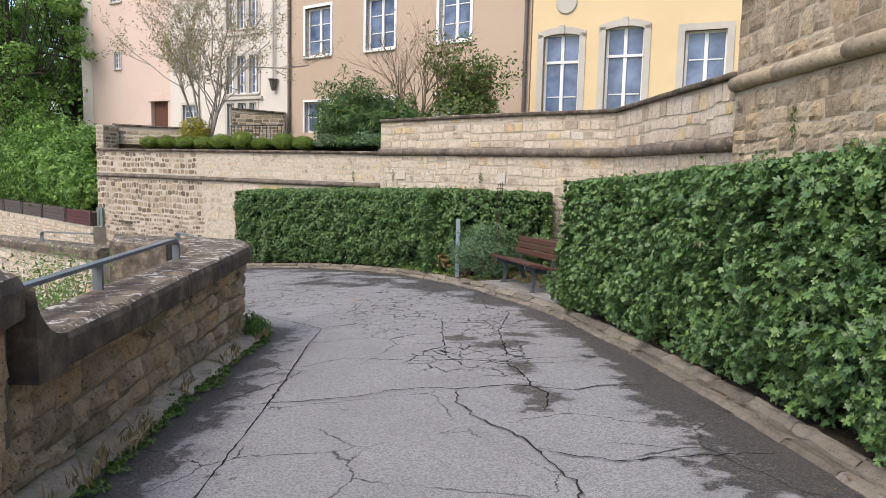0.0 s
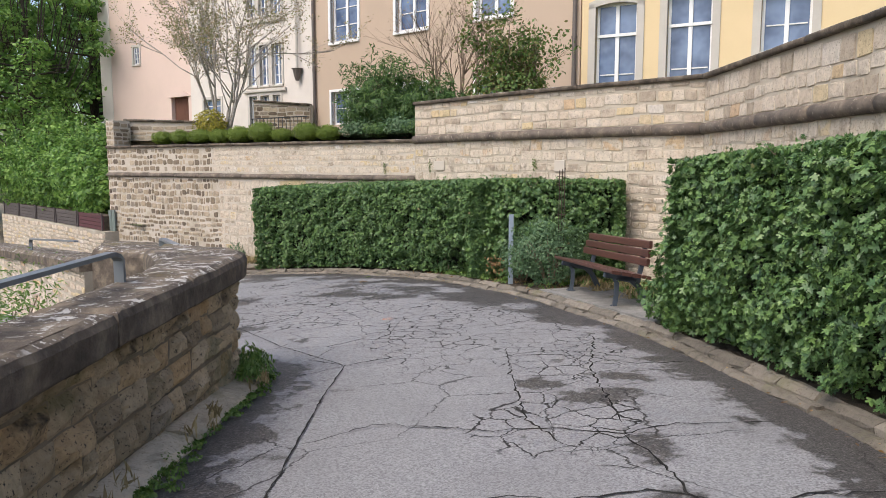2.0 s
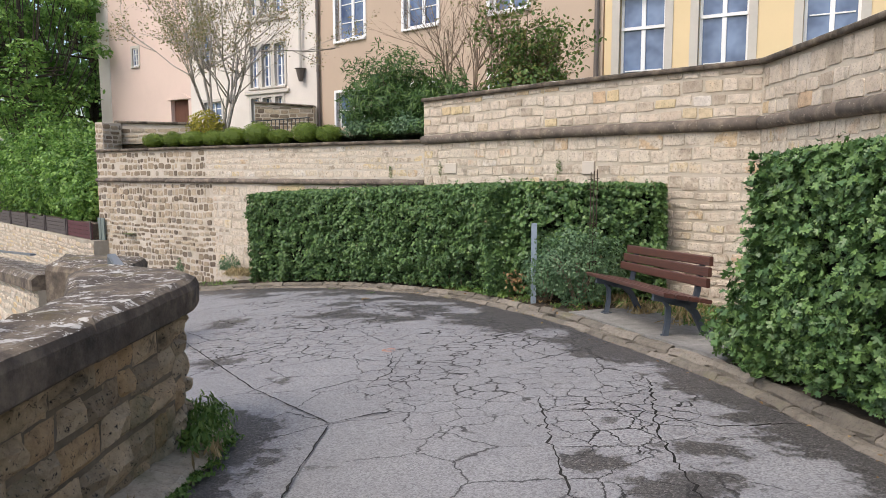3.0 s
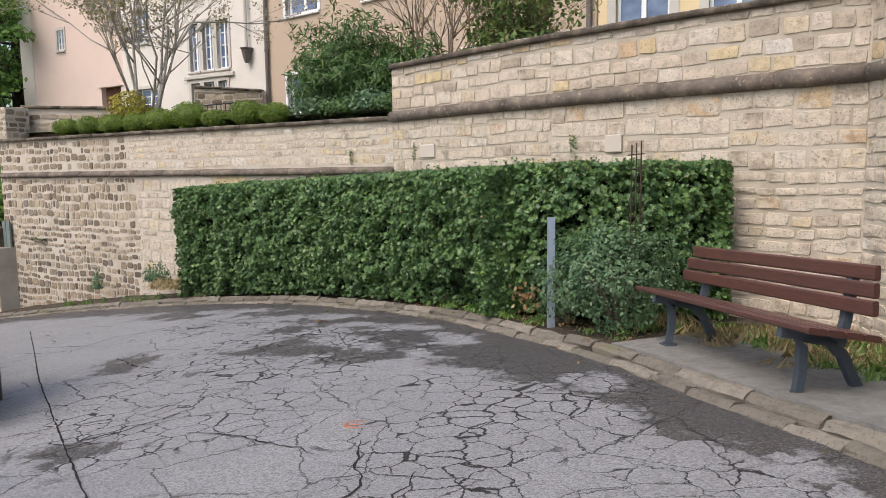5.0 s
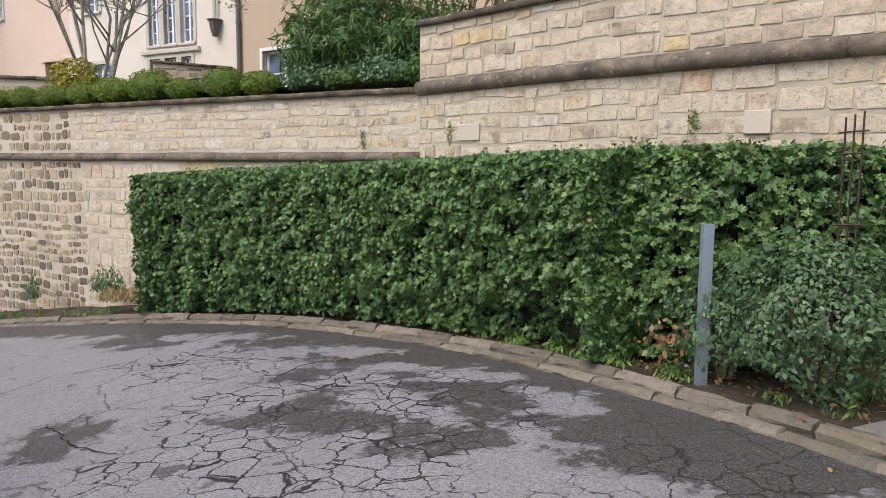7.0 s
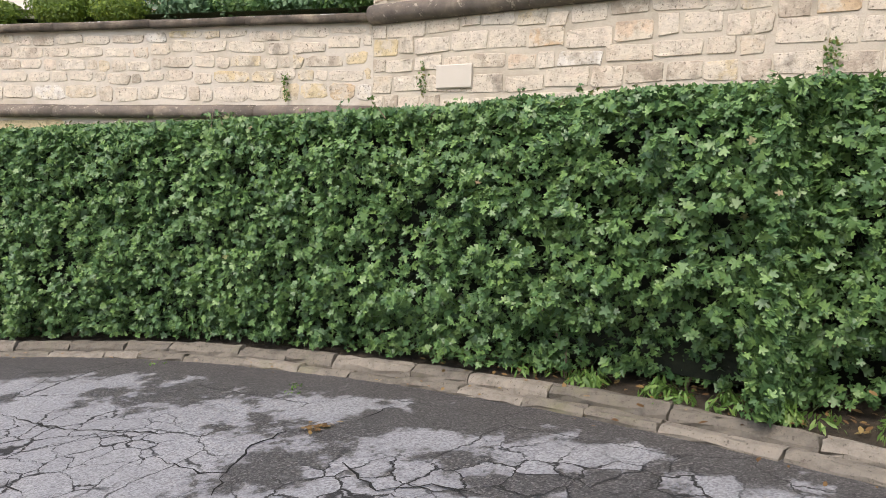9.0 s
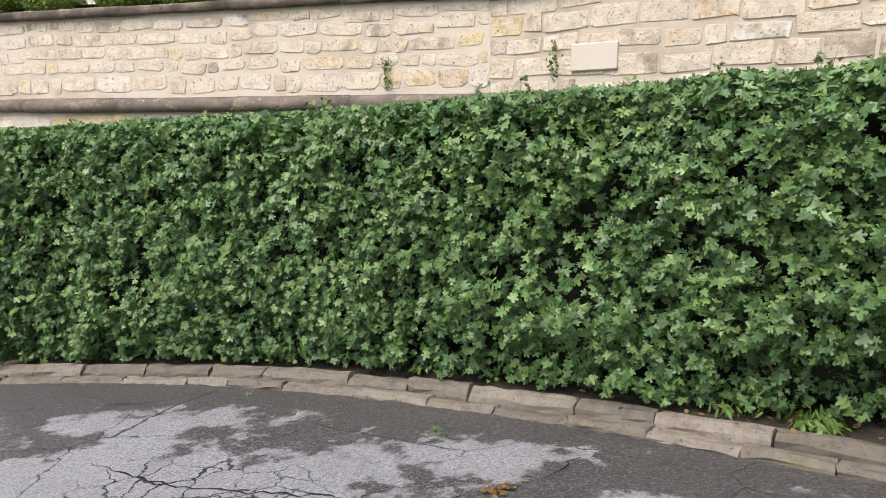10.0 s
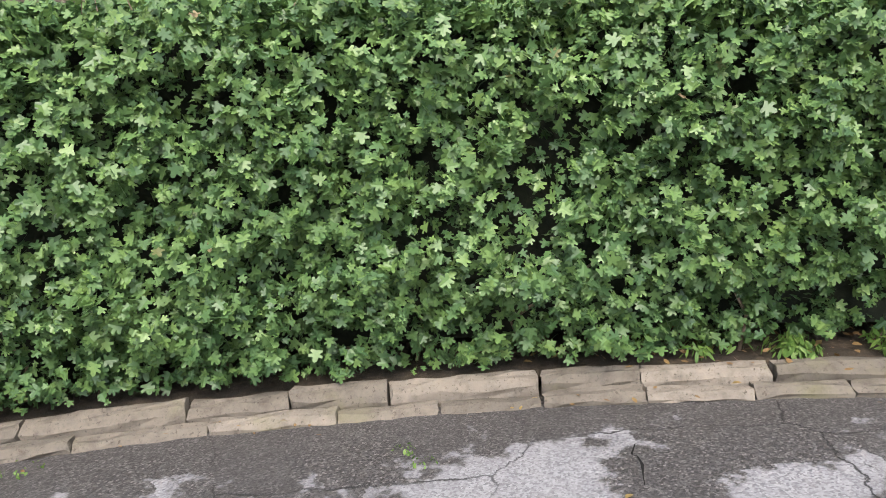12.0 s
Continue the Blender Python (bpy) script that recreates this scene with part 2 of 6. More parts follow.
M_IRON = metal_material("weathered_iron", (0.05, 0.055, 0.06), 0.55, 0.4, (0.12, 0.09, 0.07))
M_RAIL = metal_material("grey_painted_rail", (0.17, 0.19, 0.21), 0.5, 0.3, (0.10, 0.09, 0.085))
M_BENCHIRON = metal_material("bench_cast_iron", (0.09, 0.11, 0.14), 0.5, 0.5, (0.14, 0.15, 0.16))
M_GALV = metal_material("galvanised_steel", (0.36, 0.42, 0.50), 0.5, 0.6, (0.25, 0.29, 0.33))
M_PIPE = metal_material("brown_downpipe", (0.15, 0.125, 0.11), 0.5, 0.3, (0.10, 0.085, 0.075))
M_RUST = metal_material("rusty_bar", (0.06, 0.04, 0.03), 0.85, 0.3, (0.11, 0.06, 0.035))


def wood_material(name, a, b, rough=0.5):
    k = Mat(name, rough)
    vec = k.node("ShaderNodeMapping", Vector=k.pos)
    vec.inputs["Scale"].default_value = (2, 2, 30)
    g = k.noise(4, 5, 0.6, vec.outputs[0])
    c = k.mix(k.step(g, 0.35, 0.7), a, b)
    c = k.mix(k.math("MULTIPLY", k.rnd(), 0.25), c, b)
    k.bump(g, 0.2, 0.004)
    return k.colour(c)


M_BENCH = wood_material("red_brown_bench_wood", (0.115, 0.046, 0.033), (0.068, 0.034, 0.029), 0.42)
M_PLANK = wood_material("grey_weathered_plank", (0.10, 0.085, 0.08), (0.055, 0.045, 0.045), 0.8)
M_MAROON = wood_material("maroon_plank", (0.10, 0.025, 0.03), (0.06, 0.025, 0.03), 0.7)


def leaf_material(name, *tones, gloss=0.45, thin=0.3, patch=1.6, spec=0.38):
    k = Mat(name, gloss)
    pick = k.math("ADD", k.math("MULTIPLY", k.rnd(True), 0.62), k.math("MULTIPLY", k.noise(patch, 3), 0.38))
    c = k.ramp(pick, *tones)
    c = k.mix(k.step(k.noise(60, 2), 0.45, 0.7, 0, 0.25), c, tones[0][1])
    k.b.inputs["Specular IOR Level"].default_value = spec
    k.colour(c)
    tr = k.node("ShaderNodeBsdfTranslucent", Color=c)
    mx = k.t.nodes.new("ShaderNodeMixShader")
    mx.inputs[0].default_value = thin
    k.put(mx.inputs[1], k.b.outputs[0]), k.put(mx.inputs[2], tr.outputs[0])
    k.put(k.t.nodes["Material Output"].inputs[0], mx.outputs[0])
    return k.m


M_HEDGE = leaf_material("field_maple_leaf", (0.12, (0.045, 0.098, 0.036)), (0.40, (0.090, 0.169, 0.056)), (0.65, (0.131, 0.225, 0.067)), (0.90, (0.184, 0.287, 0.081)), (0.985, (0.257, 0.353, 0.118)), (1.0, (0.492, 0.353, 0.182)), gloss=0.42, thin=0.12, spec=0.42)
M_SHRUB = leaf_material("snowberry_leaf", (0.2, (0.063, 0.126, 0.059)), (0.6, (0.122, 0.211, 0.095)), (1.0, (0.189, 0.288, 0.135)), spec=0.55)
M_TREE = leaf_material("broad_tree_leaf", (0.2, (0.075, 0.16, 0.04)), (0.5, (0.18, 0.33, 0.075)), (0.8, (0.29, 0.46, 0.11)), (1.0, (0.38, 0.48, 0.15)), thin=0.4, patch=0.7)
M_BOX = leaf_material("box_leaf", (0.2, (0.085, 0.14, 0.02)), (0.6, (0.18, 0.255, 0.032)), (1.0, (0.32, 0.37, 0.055)), patch=0.5)
M_YELLOWLEAF = leaf_material("golden_leaf", (0.2, (0.22, 0.22, 0.03)), (0.6, (0.42, 0.37, 0.05)), (1.0, (0.54, 0.45, 0.09)))
M_YEW = leaf_material("yew_needle", (0.2, (0.035, 0.08, 0.02)), (0.6, (0.085, 0.165, 0.04)), (1.0, (0.21, 0.30, 0.08)))
M_DRYLEAF = leaf_material("browning_leaf", (0.2, (0.17, 0.20, 0.075)), (0.5, (0.29, 0.27, 0.13)), (0.75, (0.42, 0.31, 0.19)), (1.0, (0.48, 0.30, 0.21)), thin=0.45)
M_BRONZE = leaf_material("bronze_green_leaf", (0.2, (0.06, 0.12, 0.025)), (0.55, (0.13, 0.21, 0.05)), (0.8, (0.22, 0.19, 0.065)), (1.0, (0.30, 0.16, 0.07)))
M_WEED = leaf_material("weed_leaf", (0.2, (0.075, 0.15, 0.03)), (0.6, (0.15, 0.25, 0.055)), (1.0, (0.25, 0.33, 0.09)))
M_STRAW = leaf_material("dry_grass", (0.2, (0.22, 0.17, 0.08)), (0.6, (0.38, 0.30, 0.15)), (1.0, (0.50, 0.41, 0.23)))
M_LITTER = leaf_material("fallen_leaf", (0.2, (0.13, 0.07, 0.03)), (0.6, (0.27, 0.17, 0.07)), (1.0, (0.42, 0.33, 0.12)))


def bark_material(name, a, b):
    k = Mat(name, 0.9)
    c = k.ramp(k.noise(16, 6, 0.7), (0.35, a), (0.65, b))
    k.bump(k.noise(40, 6, 0.7), 0.7, 0.012)
    return k.colour(c)


M_PALEBARK = bark_material("pale_bark", (0.27, 0.235, 0.20), (0.50, 0.46, 0.40))
M_TWIG = bark_material("brown_twig", (0.13, 0.095, 0.065), (0.27, 0.20, 0.14))
M_BARK = bark_material("dark_bark", (0.03, 0.024, 0.018), (0.09, 0.07, 0.05))
# near-black that puts the hedge's inner shade into the colour
M_GAP_SHADE = bark_material("hedge_gap_shade", (0.006, 0.010, 0.005), (0.020, 0.024, 0.011))
M_PAINT = render_material("orange_marking_paint", (0.62, 0.20, 0.07), (0.30, 0.17, 0.12), 0.9)
M_CRACK = mortar_material("crack_filling", (0.010, 0.009, 0.008), (0.022, 0.02, 0.016))
M_PLAQUE = render_material("pale_stone_plaque", (0.53, 0.475, 0.405), (0.46, 0.405, 0.335))
M_SHUTTER = render_material("grey_green_shutter", (0.17, 0.21, 0.19), (0.12, 0.14, 0.13))


# ---- building blocks ----
class Shape:
    """Vertices and faces gathered for one mesh."""

    def __init__(self):
        self.v, self.f = [], []

    def add(self, verts, faces):
        n = len(self.v)
        self.v += [tuple(p) for p in verts]
        self.f += [tuple(i + n for i in q) for q in faces]

    def box(self, o, u, n, a, b, chamfer=0.0):
        """From the corner a to b in (along u, along n, up), from the origin o; chamfer cuts the long edges."""
        o, u, n = Vector(o), Vector(u), Vector(n)
        q = lambda i, j, k: o + u * i + n * j + Vector((0, 0, k))
        (x0, y0, z0), (x1, y1, z1) = a, b
        if not chamfer:
            pts = [q(x, y, z) for x in (x0, x1) for y in (y0, y1) for z in (z0, z1)]
            self.add(pts, ((0, 1, 3, 2), (4, 6, 7, 5), (0, 4, 5, 1), (2, 3, 7, 6), (0, 2, 6, 4), (1, 5, 7, 3)))
            return
        c = chamfer
        ring = ((y0 + c, z0), (y1 - c, z0), (y1, z0 + c), (y1, z1 - c), (y1 - c, z1), (y0 + c, z1), (y0, z1 - c), (y0, z0 + c))
        pts = [q(x, y, z) for x in (x0, x1) for y, z in ring]
        self.add(pts, [(i, (i + 1) % 8, (i + 1) % 8 + 8, i + 8) for i in range(8)] + [tuple(range(7, -1, -1)), tuple(range(8, 16))])

    def sweep(self, profile, path, scales=None, cap=True):
        """Draws the profile (side, up) along the path; side points to the right of the way."""
        path = [Vector(p) for p in path]
        k, n = len(profile), len(self.v)
        for i, p in enumerate(path):
            t = (path[min(i + 1, len(path) - 1)] - path[max(i - 1, 0)]).normalized()
            ref = Vector((0, 0, 1)) if abs(t.z) < 0.95 else Vector((0, 1, 0))
            side = t.cross(ref).normalized()
            up = side.cross(t)
            s = scales[i] if scales else 1.0
            self.v += [tuple(p + side * a * s + up * b * s) for a, b in profile]
        for i in range(len(path) - 1):
            for j in range(k):
                a, b = n + i * k + j, n + i * k + (j + 1) % k
                self.f.append((a, b, b + k, a + k))
        if cap:
            self.f.append(tuple(n + j for j in range(k - 1, -1, -1)))
            self.f.append(tuple(n + (len(path) - 1) * k + j for j in range(k)))

    def tube(self, path, r0, r1=None, sides=6):
        r1 = r0 if r1 is None else r1
        ring = [(math.cos(2 * math.pi * i / sides), math.sin(2 * math.pi * i / sides)) for i in range(sides)]
        m = max(len(path) - 1, 1)
        self.sweep(ring, path, [r0 + (r1 - r0) * i / m for i in range(len(path))])

    def mesh(self, name, material, smooth=False):
        me = bpy.data.meshes.new(name)
        me.from_pydata((np.array(self.v, float) * UNIT).tolist(), [], self.f)
        me.materials.append(material)
        if smooth:
            me.polygons.foreach_set("use_smooth", [True] * len(me.polygons))
        me.update()
        return me


def thing(name, label, category, base=(0, 0, 0), group="", kind=""):
    return tagged(place(new(name), base), label, category, group, kind)


def place(ob, base):
    ob.location = Vector(base) * UNIT
    return ob


def part(name, shape, material, parent=None, label="", smooth=False):
    """Links a shape, given in world metres, as one mesh under its thing or part."""
    ob = new(name, shape.mesh(name, material, smooth))
    if parent:
        ob.parent = parent
        if not parent.parent:
            ob.matrix_parent_inverse = Matrix.Translation(-parent.location)
    return tagged(ob, label)


def setting(name, shape, material, label, category, smooth=False):
    return tagged(new(name, shape.mesh(name, material, smooth)), label, category, "", "structure")


def spline(points, step=0.25):
    """A smooth line through the points, at about even steps."""
    p = [Vector((*q, 0)) if len(q) == 2 else Vector(q) for q in points]
    p = [p[0] * 2 - p[1]] + p + [p[-1] * 2 - p[-2]]
    fine = []
    for i in range(1, len(p) - 2):
        for j in range(24):
            t = j / 24
            a, b, c, d = p[i - 1:i + 3]
            fine.append(0.5 * (2 * b + (c - a) * t + (2 * a - 5 * b + 4 * c - d) * t * t + (3 * b - a - 3 * c + d) * t ** 3))
    fine.append(p[-2])
    out, run = [fine[0]], 0.0
    for a, b in zip(fine, fine[1:]):
        run += (b - a).length
        if run >= step:
            out.append(b)
            run = 0.0
    return out


def shifted(line, d):
    """The line moved d to the right of its way, in plan."""
    out = []
    for i, p in enumerate(line):
        t = (line[min(i + 1, len(line) - 1)] - line[max(i - 1, 0)]).normalized()
        out.append(p + Vector((t.y, -t.x, 0)) * d)
    return out


def ground_z(x, y):
    x, y = np.clip(x, -12, 5), np.clip(y, -9, 23)
    return 0.2474 + 0.0736 * x - 0.0365 * y - 0.0084 * x * x - 0.0031 * x * y - 0.0006 * y * y


def on_ground(line, lift=0.0):
    return [Vector((p.x, p.y, float(ground_z(p.x, p.y)) + lift)) for p in line]


def line_distance(x, y, line):
    """Distance of many points from a line in plan."""
    best = np.full(np.shape(x), 1e9)
    for a, b in zip(line, line[1:]):
        dx, dy = b.x - a.x, b.y - a.y
        t = np.clip(((x - a.x) * dx + (y - a.y) * dy) / max(dx * dx + dy * dy, 1e-9), 0, 1)
        best = np.minimum(best, np.hypot(x - a.x - t * dx, y - a.y - t * dy))
    return best


# ---- ground and road ----
KERB_LINE = spline([(-11, 20.75), (-9.0, 19.6), (-7.5, 18.75), (-6.0, 17.9), (-4.5, 17.06), (-3.68, 16.58), (-2.89, 16.03), (-2.2, 15.4), (-1.66, 14.85), (-1.2, 14.28), (-0.8, 13.76), (-0.46, 13.2),
                    (0.1, 12.2), (0.4, 11.5), (0.62, 10.96), (0.78, 10.42), (0.94, 9.95), (1.12, 9.48), (1.35, 8.64), (1.5, 7.8), (1.66, 6.9), (1.82, 5.6), (1.92, 4.7), (1.98, 3.9), (2.03, 3.2), (2.1, 1.0), (2.15, -3.0), (2.15, -9.0)])[::-1]
STRIP_LINE = spline([(-1.55, -9.0), (-1.55, 0.0), (-1.6, 3.8), (-1.67, 5.2), (-1.70, 6.6), (-1.70, 7.2), (-1.82, 7.9), (-2.2, 8.4), (-2.8, 8.7)])[::-1]


def build_ground():
    def steps(lo, hi, near0, near1, fine):
        a = list(np.arange(near0, near1 + 1e-6, fine))
        left, right, d = [near0], [near1], fine
        while left[-1] > lo:
            d *= 1.6
            left.append(max(lo, left[-1] - d))
        d = fine
        while right[-1] < hi:
            d *= 1.6
            right.append(min(hi, right[-1] + d))
        return np.array(left[:0:-1] + a + right[1:])
    xs, ys = steps(-900, 900, -14, 6, 0.5), steps(-900, 900, -10, 24, 0.5)
    X, Y = np.meshgrid(xs, ys)
    Z = ground_z(X, Y) - 0.05
    s, w = Shape(), len(xs)
    s.v = list(zip(X.ravel().tolist(), Y.ravel().tolist(), Z.ravel().tolist()))
    s.f = [(j * w + i, j * w + i + 1, (j + 1) * w + i + 1, (j + 1) * w + i) for j in range(len(ys) - 1) for i in range(w - 1)]
    setting("ground", s, M_GROUND, "sloping gravelly ground around the lane", "ground", True)


# how far the damp band reaches from the kerb, along y
DAMP_REACH = ((3, 5, 7.4, 9, 10, 10.7, 11.6, 13.5, 16, 20), (0.5, 0.47, 0.27, 0.36, 0.42, 0.65, 1.0, 1.0, 0.82, 0.7))
DAMP_SPOTS = ((0.63, 6.79, 0.15, 0.18), (0.69, 5.88, 0.10, 0.22), (0.88, 7.36, 0.12, 0.19), (0.28, 7.13, 0.13, 0.11), (0.69, 5.15, 0.10, 0.10), (0.79, 4.84, 0.08, 0.18), (-1.29, 5.88, 0.1, 0.11),
              (-3.61, 12.48, 0.2, 0.38), (-1.97, 12.43, 0.35, 0.2), (-4.25, 15.94, 0.69, 0.5), (-1.81, 9.2, 0.1, 0.1), (-1.24, 11.96, 0.3, 0.2), (-2.83, 10.01, 0.18, 0.17), (-3.75, 12.87, 0.14, 0.18),
              (-2.44, 12.69, 0.2, 0.2), (-2.3, 13.6, 0.3, 0.15), (-1.66, 12.22, 0.22, 0.25), (-2.17, 12.82, 0.14, 0.35))
DRY_ISLANDS = ((0.19, 9.93, 0.18, 0.26), (0.89, 9.2, 0.12, 0.15), (0.31, 10.8, 0.15, 0.18), (0.63, 9.38, 0.15, 0.14), (-1.17, 13.41, 0.30, 0.2), (-0.67, 12.62, 0.24, 0.22), (-3.52, 15.66, 0.60, 0.18),
               (-2.08, 14.52, 0.41, 0.24), (-2.58, 14.76, 0.11, 0.15), (-1.73, 13.76, 0.24, 0.12), (-1.31, 13.54, 0.17, 0.12), (-1.0, 13.27, 0.22, 0.13), (-1.81, 13.41, 0.22, 0.17), (-0.75, 12.89, 0.15, 0.11), (-3.1, 14.4, 0.6, 0.55))
CRAZED = ((-2.3, 11.4, 0.95, 1.5), (-0.2, 10.0, 0.95, 1.9), (-1.9, 12.6, 1.2, 0.9), (-3.4, 14.3, 0.5, 0.6), (0.5, 8.2, 0.5, 0.9), (0.3, 6.3, 0.45, 0.5))


def blob(X, Y, x, y, rx, ry, lean):
    """Distance from the middle of a leaning ellipse, 1 on its rim."""
    c, s = math.cos(radians(lean)), math.sin(radians(lean))
    return np.hypot(((X - x) * c + (Y - y) * s) / rx, ((Y - y) * c - (X - x) * s) / ry)


def build_road():
    xs, ys = np.arange(-11, 3, 0.09), np.arange(-9, 21.5, 0.09)
    X, Y = np.meshgrid(xs, ys)
    dk, ds = line_distance(X, Y, KERB_LINE), line_distance(X, Y, STRIP_LINE)
    Z = ground_z(X, Y) + 0.004 * np.sin(X * 2.1 + Y) - 0.02 * np.exp(-dk / 0.4)
    kx, ky = np.array([p.x for p in KERB_LINE]), np.array([p.y for p in KERB_LINE])
    inside = X < np.interp(Y, ky, kx) + 0.25
    inside &= (X > -1.9) | (Y > 7.5)
    inside &= (X > -2.9) | (Y > 7.9 - (X + 3.0) * 0.9)
    s, w = Shape(), len(xs)
    s.v = list(zip(X.ravel().tolist(), Y.ravel().tolist(), Z.ravel().tolist()))
    s.f = [(j * w + i, j * w + i + 1, (j + 1) * w + i + 1, (j + 1) * w + i) for j in range(len(ys) - 1) for i in range(w - 1)
           if inside[j, i] and inside[j + 1, i] and inside[j, i + 1] and inside[j + 1, i + 1]]
    road = setting("road", s, M_ASPHALT, "cracked grey asphalt lane with damp dark edges", "road", True)
    # how damp the surface is: above 0 near the kerb, below the parapet and in patches; below 0 on dry islands
    reach = np.interp(Y, DAMP_REACH[0], DAMP_REACH[1])
    field = np.maximum((reach - dk) / 0.35, np.where(Y < 8.3, (np.interp(Y, (5.5, 8.0), (0.34, 0.24)) - ds) / 0.35, -1.0))
    for x, y, rx, ry in DAMP_SPOTS:
        field = np.maximum(field, (0.25 + (rx + ry) * 0.8) * (1 - blob(X, Y, x, y, rx, ry, -12)))
    for x, y, rx, ry in DRY_ISLANDS:
        field = np.minimum(field, (0.3 + (rx + ry) * 0.6) * (blob(X, Y, x, y, rx, ry, -22) - 1.15))
    damp = road.data.attributes.new("damp", "FLOAT", "POINT")
    damp.data.foreach_set("value", np.clip(field, -1, 1).ravel().astype(np.float32))
    near = np.zeros_like(X)
    for x, y, rx, ry in CRAZED:
        near = np.maximum(near, np.exp(-0.7 * blob(X, Y, x, y, rx, ry, -8) ** 2))
    worn = road.data.attributes.new("worn", "FLOAT", "POINT")
    worn.data.foreach_set("value", near.ravel().astype(np.float32))
    return road


build_ground()
road = build_road()


# ---- kerbs, planting bed, slab ----
def rough_block(line, width, lift, drop, rng, top_tilt=0.0):
    """A stone laid along a piece of line on its right side: a chamfered, uneven bar."""
    s = Shape()
    w, c = width, 0.026
    prof = ((0.004, -drop), (w, -drop), (w, lift - 0.006), (w - c, lift), (w * 0.5, lift - top_tilt * 0.4), (c, lift - top_tilt), (0.0, lift - c - top_tilt), (0.0, (lift - drop) * 0.5))
    s.sweep(prof, line)
    s.v = [(x + rng.uniform(-.009, .009), y + rng.uniform(-.009, .009), z + rng.uniform(-.008, .008)) for x, y, z in s.v]
    return s


def kerb_row(parent, line, inset, width, lift, length, rng, name, material, top_tilt=0.0, gap=0.006):
    """Stones end to end along the line, inset to its right."""
    pts = on_ground(shifted(line, inset))
    run, start, need = 0.0, 0, rng.uniform(0.7, 1.3) * length
    i = 1
    while i < len(pts):
        run += (pts[i] - pts[i - 1]).length
        if run >= need or i == len(pts) - 1:
            piece = [p.copy() for p in pts[start:i + 1]]
            d0, d1 = (piece[1] - piece[0]).normalized(), (piece[-1] - piece[-2]).normalized()
            piece[0] += d0 * gap * rng.uniform(0.3, 1.0)
            piece[-1] -= d1 * gap * rng.uniform(0.3, 1.0)
            part(name, rough_block(piece, width, lift + rng.uniform(-.012, .012), 0.06, rng, top_tilt), material, parent)
            start, run, need = i, 0.0, rng.uniform(0.7, 1.3) * length
        i += 1


def bed_between(line_a, line_b, lift_a, lift_b, rows=6, bumps=0.02):
    """A strip of earth between two lines of equal count."""
    s = Shape()
    n = len(line_a)
    for j in range(rows + 1):
        f = j / rows
        for a, b in zip(line_a, line_b):
            p = a.lerp(b, f)
            z = float(ground_z(p.x, p.y)) + lift_a + (lift_b - lift_a) * f
            s.v.append((p.x, p.y, z + bumps * noise.noise((p.x * 3, p.y * 3, 0))))
    s.f = [(j * n + i, j * n + i + 1, (j + 1) * n + i + 1, (j + 1) * n + i) for j in range(rows) for i in range(n - 1)]
    return s


FINE_KERB = spline([tuple(p) for p in KERB_LINE[::3]] + [tuple(KERB_LINE[-1])], 0.1)
rng = random.Random(5)
kerb = thing("kerb", "worn sandstone kerb with a flat gutter course along the lane", "kerb", kind="structure")
near_kerb = [p for p in FINE_KERB if p.y > -2.5]
kerb_row(kerb, near_kerb, 0.0, 0.10, 0.012, 0.40, rng, "gutter_stone", M_KERB)
kerb_row(kerb, near_kerb, 0.104, 0.09, 0.070, 0.44, rng, "kerb_stone", M_KERB, 0.016, 0.012)

WALL_LINE = [(-10.35, 21.64), (-1.5, 16.42), (0.43, 14.29), (2.73, 12.22), (2.92, 7.62), (2.98, -9.0)]


def wall_y_line(line):
    """For each point of a line, the nearest place on the terrace wall."""
    out = []
    for p in line:
        best = None
        for a, b in zip(WALL_LINE, WALL_LINE[1:]):
            a, b = Vector((*a, 0)), Vector((*b, 0))
            t = max(0, min(1, (p - a).dot(b - a) / (b - a).length_squared))
            q = a + (b - a) * t
            if best is None or (q - p).length < (best - p).length:
                best = q
        out.append(best)
    return out


bed_front = shifted(FINE_KERB, 0.19)
setting("planting_bed", bed_between(bed_front, wall_y_line(bed_front), 0.045, 0.06, 8, 0.025), M_SOIL, "bare dark soil with leaf litter under the hedges", "soil", True)
slab_line = [p for p in shifted(FINE_KERB, 0.20) if 9.0 < p.y < 11.75]
slab = Shape()
for p, q in zip(slab_line, shifted(slab_line, 0.85)):
    z = float(ground_z(p.x, p.y)) + 0.08
    slab.v += [(p.x, p.y, z), (q.x, q.y, z + 0.01), (p.x, p.y, z - 0.1), (q.x, q.y, z - 0.09)]
for i in range(len(slab_line) - 1):
    a = i * 4
    slab.f += [(a, a + 4, a + 5, a + 1), (a + 1, a + 5, a + 7, a + 3), (a + 2, a + 6, a + 4, a)]
slab.f += [(0, 1, 3, 2), tuple(len(slab.v) - 4 + i for i in (1, 0, 2, 3))]
setting("bench_slab", slab, M_SLAB, "stained grey concrete slab under the bench", "slab")

strip = thing("parapet_footing", "rough stone footing course along the foot of the parapet", "footing", kind="structure")
strip_near = [p for p in spline([tuple(p) for p in STRIP_LINE], 0.1) if p.y > -2.0]
kerb_row(strip, strip_near, 0.0, 0.22, 0.075, 0.6, rng, "footing_stone", M_FOOTING, 0.03)


